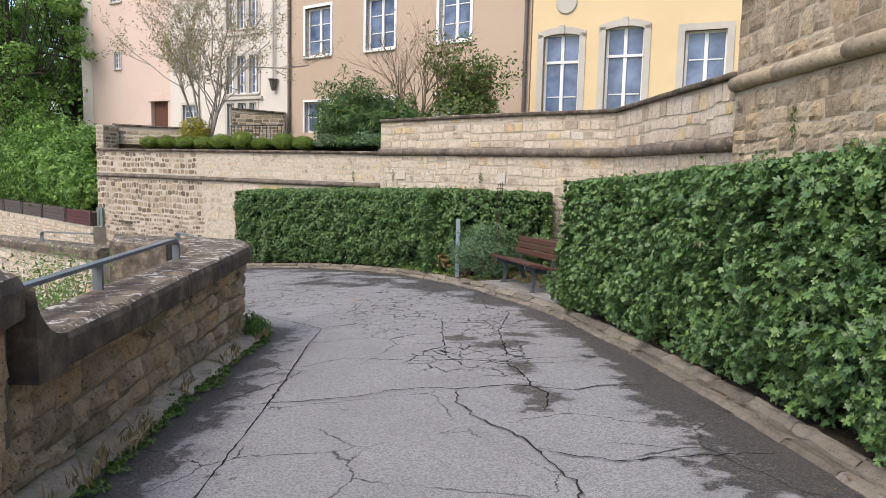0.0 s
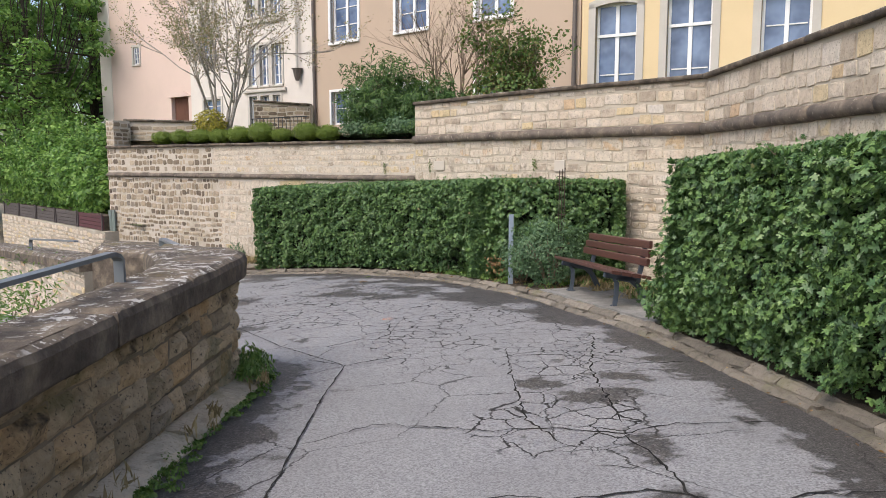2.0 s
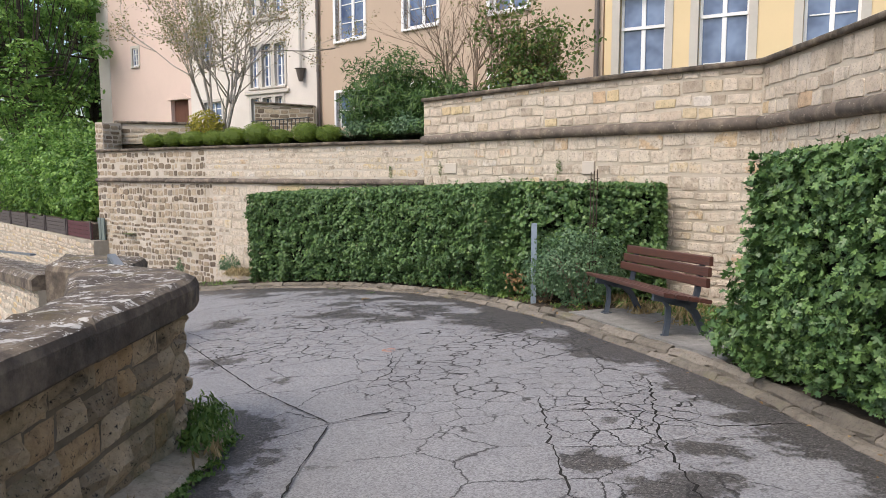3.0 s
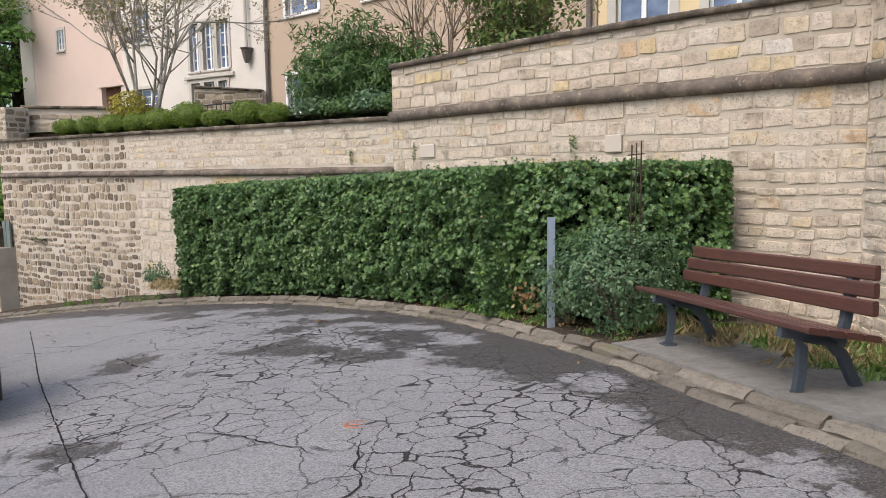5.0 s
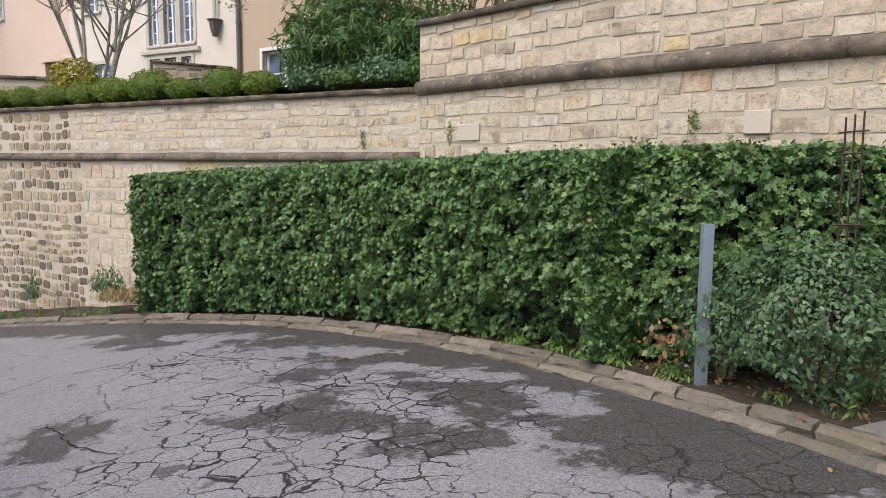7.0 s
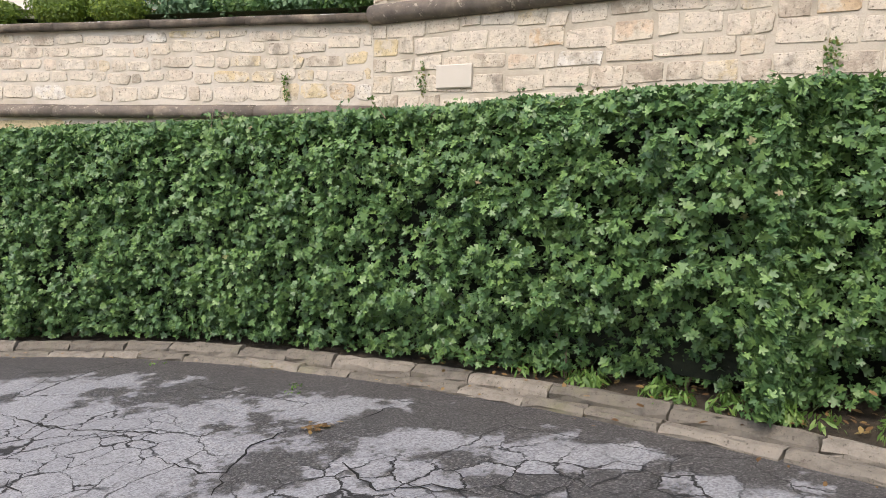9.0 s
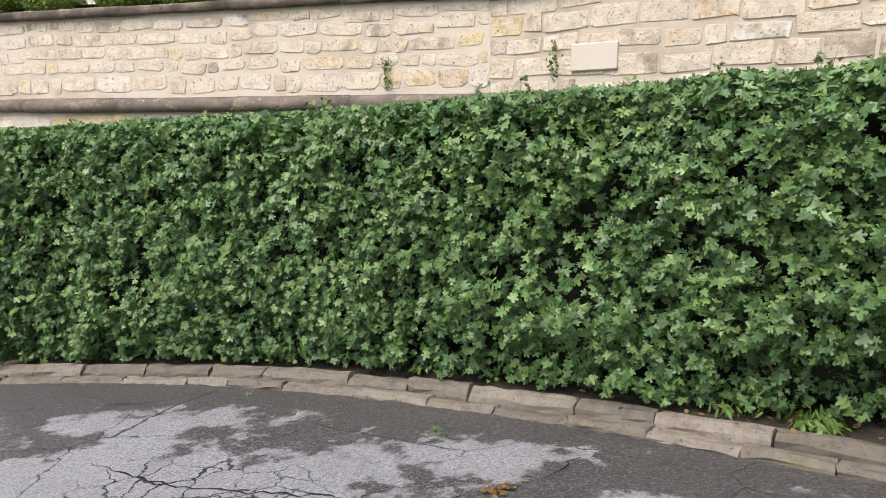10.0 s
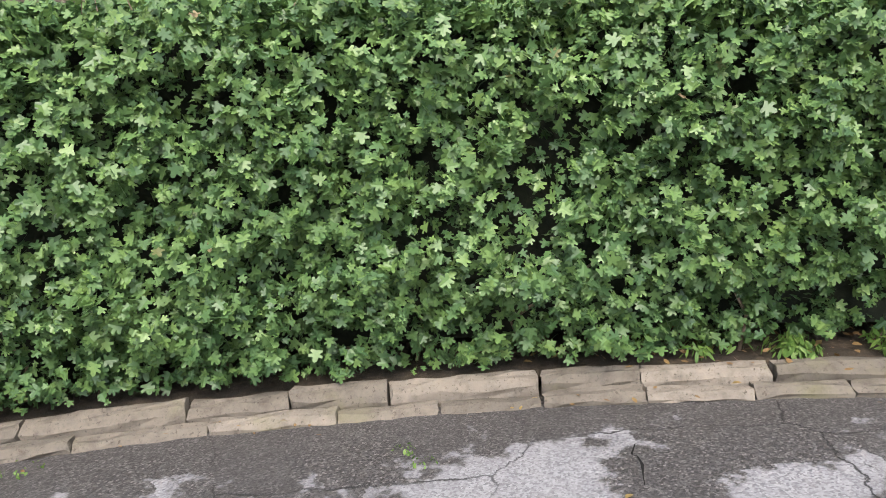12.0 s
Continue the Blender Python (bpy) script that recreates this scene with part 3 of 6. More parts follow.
# ---- stone walls ----
def stone(o, u, n, u0, u1, z0, z1, proud, rng, round_off):
    """One uneven stone with cut corners, standing out from the wall's face."""
    o, u, n = Vector(o), Vector(u), Vector(n)
    cu, cz = min((u1 - u0) * round_off, 0.07), min((z1 - z0) * round_off, 0.05)
    ring = ((u0 + cu, z0), (u1 - cu, z0), (u1, z0 + cz), (u1, z1 - cz), (u1 - cu, z1), (u0 + cu, z1), (u0, z1 - cz), (u0, z0 + cz))
    j = lambda a: rng.uniform(-a, a)
    s = Shape()
    mu, mz = (u0 + u1) / 2, (z0 + z1) / 2
    ring = [(a + j(0.010), b + j(0.009)) for a, b in ring]
    inset = min(0.009, (z1 - z0) * 0.1)
    front = [(a + (inset if a < mu else -inset), b + (inset if b < mz else -inset), proud * rng.uniform(0.6, 1.05)) for a, b in ring]
    pt = lambda a, b, d: tuple(o + u * a + n * d + Vector((0, 0, b)))
    s.v = [pt(a, b, -0.02) for a, b in ring] + [pt(a, b, d) for a, b, d in front] + [pt(mu + j(0.03), mz + j(0.02), proud * rng.uniform(0.8, 1.35))]
    s.f = [(i, (i + 1) % 8, (i + 1) % 8 + 8, i + 8) for i in range(8)] + [(i + 8, (i + 1) % 8 + 8, 16) for i in range(8)]
    return s


def rough_stone(o, u, n, u0, u1, z0, z1, proud, rng, round_off):
    """One weathered rubble stone: a crooked outline and a lumpy, chipped face."""
    o, u, n = Vector(o), Vector(u), Vector(n)
    j = lambda a: rng.uniform(-a, a)
    k = min(0.22 * (u1 - u0), 0.03)
    bow = [j(k) for _ in range(4)]
    s = Shape()
    cols, rows = 4, 4
    for r in range(rows + 1):
        for c in range(cols + 1):
            f, g = c / cols, r / rows
            a = u0 + (u1 - u0) * f + (1 - f) * (bow[0] * (1 - g) + bow[1] * g) * 0.6 + f * (bow[2] * (1 - g) + bow[3] * g) * 0.6
            b = z0 + (z1 - z0) * g + j(0.006)
            rim = c in (0, cols) or r in (0, rows)
            lump = noise.noise((a * 9 + o.y * 5, b * 11, o.x)) * proud * 0.9
            d = 0.002 if rim else proud * rng.uniform(0.7, 1.3) + lump
            s.v.append(tuple(o + u * (a + j(0.005)) + n * d + Vector((0, 0, b))))
    s.f = [(r * 5 + c, r * 5 + c + 1, r * 5 + c + 6, r * 5 + c + 5) for r in range(rows) for c in range(cols)]
    return s


def face_stones(parent, a, b, bottom, top, course, width, rng, mat, rest_mat, gap=0.016, proud=0.02, round_off=0.16, keep=300, near=(-1, 12), skip=(), drop=0.0, cut=stone):
    """Courses of stones on the face from a to b (plan), whose front is to the left of the way. bottom and top are functions of the distance run."""
    a, b = Vector((*a, 0)), Vector((*b, 0))
    length = (b - a).length
    u = (b - a) / length
    n = Vector((u.y, -u.x, 0))
    made, z, row = [], min(bottom(0), bottom(length)), 0
    highest = max(top(0), top(length))
    while z < highest - 0.04:
        h = rng.uniform(*course)
        if highest - (z + h) < course[0] * 0.6:
            h = highest - z
        x = -rng.uniform(0, width[0])
        while x < length:
            w = rng.uniform(*width)
            x0, x1 = max(x, 0.0), min(x + w, length)
            m = (x0 + x1) / 2
            wave = 0.05 * noise.noise((m * 1.3, z * 1.7, 3.3)) + (0.035 if drop else 0.016) * noise.noise((m * 4.0, z * 3.0, 9.1))
            z0, z1 = max(z + wave, bottom(m)), min(z + h + wave, top(m))
            blocked = any(x1 > s0 and x0 < s1 and z1 > s2 and z0 < s3 for s0, s1, s2, s3 in skip)
            if x1 - x0 > 0.05 and z1 - z0 > 0.035 and not blocked and rng.random() >= drop:
                lift = rng.uniform(-0.018, 0.018)
                made.append((m, (z0 + z1) / 2, cut(a, u, n, x0 + gap / 2, x1 - gap / 2, z0 + gap / 2 + max(lift, 0) , z1 - gap / 2 + min(lift, 0), proud * rng.uniform(0.6, 1.3), rng, round_off)))
            x += w
        z += h
        row += 1
    far = lambda s: (a + u * s[0] - Vector((*near, 0))).length + abs(s[1] - 1.2) * 1.5
    made.sort(key=far)
    for m, z, s in made[:keep]:
        part("stone", s, mat, parent)
    if made[keep:]:
        rest = Shape()
        for m, z, s in made[keep:]:
            rest.add(s.v, s.f)
        tagged(part("stonework", rest, rest_mat, parent), "", "", "", "stuff")


def wall_body(name, a, b, bottom, top, thick, material, label, category="wall"):
    """A solid wall from a to b with its face to the right of the way, top and bottom given at both ends."""
    a, b = Vector((*a, 0)), Vector((*b, 0))
    u = (b - a).normalized()
    n = Vector((u.y, -u.x, 0))
    s = Shape()
    for p, k in ((a, 0), (b, 1)):
        for d in (0.0, -thick):
            for z in (bottom[k], top[k]):
                s.v.append(tuple(p + n * d + Vector((0, 0, z))))
    s.f = [(0, 4, 5, 1), (2, 3, 7, 6), (1, 5, 7, 3), (0, 2, 6, 4), (0, 1, 3, 2), (4, 6, 7, 5)]
    return setting(name, s, material, label, category)


def moulding(parent, a, b, z, name, rng, profile, material, length=(0.7, 1.2), drop=0.0):
    """Lengths of moulded stone along the wall's face at the height z; the profile is (out from the face, up)."""
    a, b = Vector((*a, z)), Vector((*b, z - drop))
    total, x = (b - a).length, 0.0
    u = (b - a) / total
    while x < total - 0.01:
        w = min(rng.uniform(*length), total - x)
        if total - x - w < 0.35:
            w = total - x
        s = Shape()
        k = rng.uniform(0.94, 1.05)
        cuts = [a + u * (x + 0.003 + (w - 0.006) * f) + Vector((0, 0, rng.uniform(-.003, .003))) for f in (0, 0.33, 0.66, 1)]
        s.sweep(profile, cuts, [k * rng.uniform(0.96, 1.03) for _ in cuts])
        part(name, s, material, parent, "", True)
        x += w


M_ROLLSTONE = stone_material("weathered_cream_moulding", ((0.0, (0.36, 0.29, 0.21)), (1.0, (0.44, 0.37, 0.275))), False, 0.7)
ROLL = [(-0.03, 0.075)] + [(0.02 + 0.075 * math.cos(t), 0.075 * math.sin(t)) for t in (1.35, 0.9, 0.45, 0, -0.45, -0.9, -1.35)] + [(-0.03, -0.075)]
BAND = [(-0.03, 0.065), (0.05, 0.03), (0.075, 0.005), (0.075, -0.035), (0.045, -0.06), (-0.03, -0.06)]
CAP = [(-0.42, -0.02), (-0.42, 0.045), (0.055, 0.03), (0.065, 0.012), (0.065, -0.025), (0.05, -0.035)]
CAP.reverse()


def flat(v):
    return lambda s: v


W0, W1, W2, W3, W4 = (-10.35, 21.64), (-1.5, 16.42), (0.43, 14.29), (2.73, 12.22), (2.92, 7.62)
W5 = (2.99, -9.0)
wr = random.Random(11)
# the wall's way runs from its far left end to the right, with the face to the right of the way
wall_west = wall_body("wall_terrace_west", W0, W1, (-1.75, -0.9), (1.86, 1.86), 0.55, M_MORTAR, "cream limestone retaining wall with a dark string course and coping")
L01 = (Vector(W1) - Vector(W0)).length
face_stones(wall_west, W0, W1, lambda s: -1.7 + 0.09 * s, flat(1.10), (0.11, 0.18), (0.07, 0.24), wr, M_RUBBLE, M_RUBBLE_I, 0.02, 0.012, 0.16, 280, (-8, 20.3), ((4.6, L01, -2, 1.2),), 0.05)
face_stones(wall_west, (-6.45, 19.34), (-5.5, 18.78), flat(-1.1), flat(1.06), (0.12, 0.22), (0.16, 0.36), wr, M_POINTED, M_POINTED_I, 0.014, 0.010, 0.12, 60)
UPL = tuple(Vector(W0).lerp(Vector(W1), 0.42))
face_stones(wall_west, W0, UPL, flat(1.24), flat(1.84), (0.10, 0.19), (0.10, 0.26), wr, M_RUBBLE, M_RUBBLE_I, 0.024, 0.012, 0.16, 110, (-7, 19.7), (), 0.15)
face_stones(wall_west, UPL, W1, flat(1.24), flat(1.84), (0.075, 0.17), (0.10, 0.36), wr, M_POINTED, M_POINTED_I, 0.008, 0.007, 0.14, 290, (-1.5, 16.4))
face_stones(wall_west, (-5.5, 18.78), W1, flat(-0.9), flat(1.10), (0.20, 0.34), (0.5, 0.9), wr, M_CREAM, M_CREAM_I, 0.006, 0.008, 0.06, 60)
moulding(wall_west, W0, W1, 1.17, "string_course", wr, BAND, M_MOULD)
moulding(wall_west, W0, W1, 1.885, "coping", wr, CAP, M_COPING, (0.8, 1.3))

wall_middle = wall_body("wall_terrace_middle", W1, W2, (-0.9, -0.7), (2.55, 2.55), 0.5, M_JOINT, "cream coursed limestone terrace wall with a dark roll moulding")
wall_bench = wall_body("wall_terrace_bench", W2, W3, (-0.7, -0.4), (2.55, 2.55), 0.5, M_JOINT, "cream coursed limestone terrace wall behind the bench")
wall_side = wall_body("wall_terrace_side", W3, W4, (-0.6, -0.3), (2.55, 2.55), 0.5, M_JOINT, "cream coursed limestone terrace wall beside the lane")
for w, a, b, keep in ((wall_middle, W1, W2, 100), (wall_bench, W2, W3, 100), (wall_side, W3, W4, 90)):
    face_stones(w, a, b, flat(-0.6), flat(1.0), (0.085, 0.15), (0.13, 0.30), wr, M_POINTED, M_POINTED_I, 0.012, 0.014, 0.12, 90)
    face_stones(w, a, b, flat(1.0), flat(1.84), (0.11, 0.20), (0.14, 0.36), wr, M_POINTED, M_POINTED_I, 0.007, 0.009, 0.06, keep)
    face_stones(w, a, b, flat(1.97), flat(2.54), (0.135, 0.19), (0.17, 0.33), wr, M_CREAM, M_CREAM_I, 0.013, 0.012, 0.06, keep)
    moulding(w, a, b, 1.90, "roll_moulding", wr, ROLL, M_MOULD, (0.8, 1.4))
    moulding(w, a, b, 2.575, "coping", wr, CAP, M_COPING, (0.8, 1.3))
wall_bastion = wall_body("wall_bastion", W4, W5, (-0.4, 0.2), (3.3, 3.3), 0.9, M_JOINT, "tall bastion wall of rough limestone blocks with a roll moulding")
face_stones(wall_bastion, W4, W5, flat(-0.3), flat(2.40), (0.12, 0.21), (0.15, 0.38), wr, M_BASTION, M_BASTION_I, 0.004, 0.016, 0.1, 180, (3, 6), cut=rough_stone)
face_stones(wall_bastion, W4, W5, flat(2.56), flat(3.28), (0.13, 0.22), (0.18, 0.4), wr, M_BASTION, M_BASTION_I, 0.004, 0.016, 0.1, 110, (3, 6), cut=rough_stone)
moulding(wall_bastion, W4, W5, 2.48, "roll_moulding", wr, ROLL, M_ROLLSTONE, (0.8, 1.2))
moulding(wall_bastion, W4, W5, 3.32, "coping", wr, CAP, M_COPING)
# return of the west wall at its far end, with a higher block at the corner
wall_corner = wall_body("wall_terrace_return", (-12.6, 27.6), W0, (-1.9, -1.75), (2.60, 2.60), 0.5, M_MORTAR, "cream limestone return of the terrace wall")
face_stones(wall_corner, (-12.6, 27.6), W0, flat(-1.7), flat(2.55), (0.14, 0.22), (0.25, 0.5), wr, M_CREAM, M_CREAM_I, 0.02, 0.015, 0.15, 120, (-10, 21))
pier = thing("wall_pier", "low stone block with dark slab on the wall's corner", "wall block", (-9.8, 21.4, 1.93), kind="structure")
pu = Vector((W1[0] - W0[0], W1[1] - W0[1], 0)).normalized()
pn = Vector((pu.y, -pu.x, 0))
ps = Shape()
ps.box((*W0, 1.925), pu, pn, (0.0, -0.5, 0), (0.32, 0.0, 0.66))
part("block", ps, M_MORTAR, pier)
for pa, pb in (((0.0, 0.0), (0.32, 0.0)), ((0.32, 0.0), (0.32, -0.5))):
    qa, qb = (Vector((*W0, 0)) + pu * f + pn * g2 for f, g2 in (pa, pb))
    face_stones(pier, qa.xy, qb.xy, flat(1.94), flat(2.56), (0.10, 0.16), (0.14, 0.3), wr, M_RUBBLE, M_RUBBLE_I, 0.02, 0.012, 0.15, 60)
back_wall = wall_body("wall_garden_back", Vector((*W0, 0)).xy - pn.xy * 0.55, Vector((*W0, 0)).xy - pn.xy * 0.55 + pu.xy * 2.6 - pn.xy * 1.3, (1.7, 1.7), (2.62, 2.50), 0.3, M_MORTAR, "short limestone garden wall with a dark cap")
gb0 = Vector((*W0, 0)) - pn * 0.55
gb1 = gb0 + pu * 2.6 - pn * 1.3
face_stones(back_wall, gb0.xy, gb1.xy, flat(1.9), flat(2.48), (0.09, 0.15), (0.2, 0.45), wr, M_RUBBLE, M_RUBBLE_I, 0.016, 0.014, 0.15, 60)
moulding(back_wall, gb0.xy, gb1.xy, 2.64, "coping", wr, CAP, M_COPING, drop=0.1)

# terrace behind the walls
tr = Shape()
tr.v = [(*p, 2.05) for p in ((-10.4, 22.1), (-1.6, 16.95), (0.6, 14.7), (3.1, 12.4), (3.5, 7.6), (3.9, -9), (26, -9), (26, 36), (-17, 36), (-14, 28))]
tr.f = [tuple(range(len(tr.v)))[::-1]]
setting("terrace_ground", tr, M_LAWN, "garden terrace with soil and grass above the wall", "ground")

# ---- parapet beside the lane ----
pr = random.Random(21)


def rounded_slab(outline, z0, z1, rng, round_edge=0.05):
    """A thick flat stone over a plan outline, with eased top edges."""
    s = Shape()
    fine = []
    for a, b in zip(outline, list(outline[1:]) + [outline[0]]):
        a, b = Vector(a), Vector(b)
        k = max(1, min(24, int((b - a).length / 0.09)))
        fine += [a.lerp(b, i / k) for i in range(k)]
    outline, n = fine, len(fine)
    lo, hi = Vector((min(p.x for p in fine), min(p.y for p in fine))), Vector((max(p.x for p in fine), max(p.y for p in fine)))
    c = (lo + hi) / 2
    for z, inset in ((z0, 0.012), (z0 + 0.015, 0.0), (z1 - round_edge, 0.0), (z1 - round_edge * 0.35, round_edge * 0.3), (z1, round_edge)):
        for i, p in enumerate(outline):
            t = outline[(i + 1) % n] - outline[i - 1]
            inward = Vector((-t.y, t.x)).normalized()
            if inward.dot(c - p) < 0:
                inward = -inward
            wear = 0.012 * noise.noise((p.x * 3.1, p.y * 3.1, z * 4)) + 0.006 * noise.noise((p.x * 11, p.y * 11, z * 9))
            q = p + inward * (inset + wear)
            s.v.append((q.x, q.y, z + 0.010 * noise.noise((p.x * 2.3, p.y * 2.3, 5 + (z > (z0 + z1) / 2))) + rng.uniform(-.003, .003)))
    for k in range(4):
        s.f += [(k * n + i, k * n + (i + 1) % n, (k + 1) * n + (i + 1) % n, (k + 1) * n + i) for i in range(n)]
    s.f += [tuple(range(n))[::-1], tuple(4 * n + i for i in range(n))]
    return s


parapet = thing("wall_parapet", "low parapet of dark weathered sandstone with a lichened coping", "wall", kind="structure")
core = Shape()
plan = [(-1.79, 3.3), (-1.87, 5.4), (-1.93, 7.35), (-1.97, 7.55), (-2.08, 7.78), (-2.35, 7.97), (-2.7, 8.05), (-2.65, 7.7), (-2.3, 7.0), (-2.15, 5.5), (-2.08, 3.3)]
core.v = [(x, y, float(ground_z(x, y)) - 0.25) for x, y in plan] + [(x, y, 0.64) for x, y in plan]
k = len(plan)
core.f = [(i, (i + 1) % k, (i + 1) % k + k, i + k) for i in range(k)] + [tuple(range(k))[::-1], tuple(range(k, 2 * k))]
part("masonry", core, M_MORTAR_DARK, parapet)
for i in range(5):
    a, b = plan[i + 1], plan[i]
    face_stones(parapet, b, a, lambda s: -0.3, flat(0.615), (0.09, 0.19), (0.12, 0.34) if i < 2 else (0.12, 0.24), pr, M_BROWN, M_BROWN_I, 0.0, 0.036, 0.06, 160, (-2, 6), cut=rough_stone)
def outline_piece(y0, y1):
    xr = lambda y: -1.625 - 0.066 * max(y - 3.9, 0)
    return [(xr(y0), y0 + 0.004), (xr(y1), y1 - 0.004), (-2.04 - 0.062 * (y1 - 3.8), y1 - 0.004), (-2.04 - 0.062 * (y0 - 3.8), y0 + 0.004)]
for y0, y1 in ((3.31, 4.3), (4.3, 5.4), (5.4, 6.4)):
    part("coping", rounded_slab(outline_piece(y0, y1), 0.615, 0.79, pr), M_COPING, parapet)
part("coping", rounded_slab([(-1.79, 6.404), (-1.82, 7.2), (-1.85, 7.5), (-1.91, 7.7), (-2.06, 7.88), (-2.4, 8.04), (-2.75, 8.12), (-2.75, 7.75), (-2.35, 7.1), (-2.2, 6.404)], 0.615, 0.79, pr, 0.06), M_COPING, parapet)

# higher parapet behind it
upper = thing("wall_parapet_upper", "higher parapet of weathered sandstone with a rounded coping end", "wall", kind="structure")
ub = Shape()
ub.box((-1.74, -9.0, 0), (0, 1, 0), (-1, 0, 0), (0, 0.0, -0.3), (12.27, 0.4, 0.93))
part("masonry", ub, M_MORTAR_DARK, upper)
face_stones(upper, (-1.74, -2.0), (-1.74, 3.26), flat(-0.1), flat(0.9), (0.12, 0.24), (0.16, 0.42), pr, M_BROWN, M_BROWN_I, 0.0, 0.04, 0.06, 150, (-2, 4), cut=rough_stone)
part("coping", rounded_slab([(-1.62, -9), (-1.62, 3.1), (-1.65, 3.27), (-1.75, 3.3), (-2.1, 3.3), (-2.2, 3.2), (-2.2, -9)], 0.90, 1.12, pr, 0.08), M_COPING, upper)

ogee = Shape()
for x in (-1.625, -1.75, -1.9, -2.05, -2.19):
    for i in range(7):
        a = math.pi / 2 * i / 6
        ogee.v.append((x + 0.006 * noise.noise((x * 9, i, 2)), 3.56 - 0.25 * math.sin(a), 0.785 + 0.25 * (1 - math.cos(a)) + 0.006 * noise.noise((x * 7, i * 0.8, 1))))
    ogee.v += [(x, 3.31, 0.6), (x, 3.56, 0.6)]
ogee.f = [(9 * r + i, 9 * r + (i + 1) % 9, 9 * r + 9 + (i + 1) % 9, 9 * r + 9 + i) for r in range(4) for i in range(9)] + [tuple(range(9)), tuple(range(44, 35, -1))]
part("ramp_stone", ogee, M_COPING, upper, "hollow-curved stone ramping down to the lower coping")


# ---- foliage ----
def leaf_outline(kind):
    if kind == "maple":
        half = [(0.38, -0.40), (0.45, -0.24), (0.22, -0.09), (0.52, 0.03), (0.48, 0.22), (0.19, 0.15), (0.17, 0.45)]
        pts = [(0, -0.33)] + half + [(0, 0.56)] + [(-x, y) for x, y in half[::-1]]
    elif kind == "oval":
        pts = [(0, -0.5), (0.26, -0.15), (0.24, 0.2), (0, 0.5), (-0.24, 0.2), (-0.26, -0.15)]
    elif kind == "needle":
        pts = [(0, -0.5), (0.09, -0.1), (0, 0.5), (-0.09, -0.1)]
    else:
        pts = [(0, -0.5), (0.14, -0.1), (0.1, 0.3), (0, 0.5), (-0.1, 0.3), (-0.14, -0.1)]
    return np.array(pts, float)


def leaves(centres, normals, sizes, rng, kind="maple", droop=0.5, spread=0.6):
    """One mesh of many leaves; each turns roughly to its normal, its tip hanging."""
    c, n = np.asarray(centres, float), np.asarray(normals, float)
    count = len(c)
    n = n + rng.normal(0, spread, n.shape)
    n /= np.linalg.norm(n, axis=1, keepdims=True) + 1e-9
    tip = np.tile([0.0, 0.0, -droop], (count, 1)) + rng.normal(0, 0.55, (count, 3))
    tip -= n * np.sum(tip * n, axis=1, keepdims=True)
    tip /= np.linalg.norm(tip, axis=1, keepdims=True) + 1e-9
    side = np.cross(tip, n)
    shape = leaf_outline(kind)
    k = len(shape)
    sz = np.asarray(sizes, float)[:, None, None]
    fold = np.abs(shape[:, 0])[None, :, None] * rng.uniform(-0.1, 0.5, (count, 1, 1))
    rim = c[:, None, :] + sz * (side[:, None, :] * shape[None, :, 0:1] + tip[:, None, :] * shape[None, :, 1:2] + n[:, None, :] * fold)
    v = rim.reshape(-1, 3)
    f = np.arange(count * k).reshape(count, k)
    s = Shape()
    s.v, s.f = v.tolist(), f.tolist()
    return s


def foliage(name, shape, material, parent, label=""):
    return tagged(part(name, shape, material, parent, label), "", "", "", "stuff")


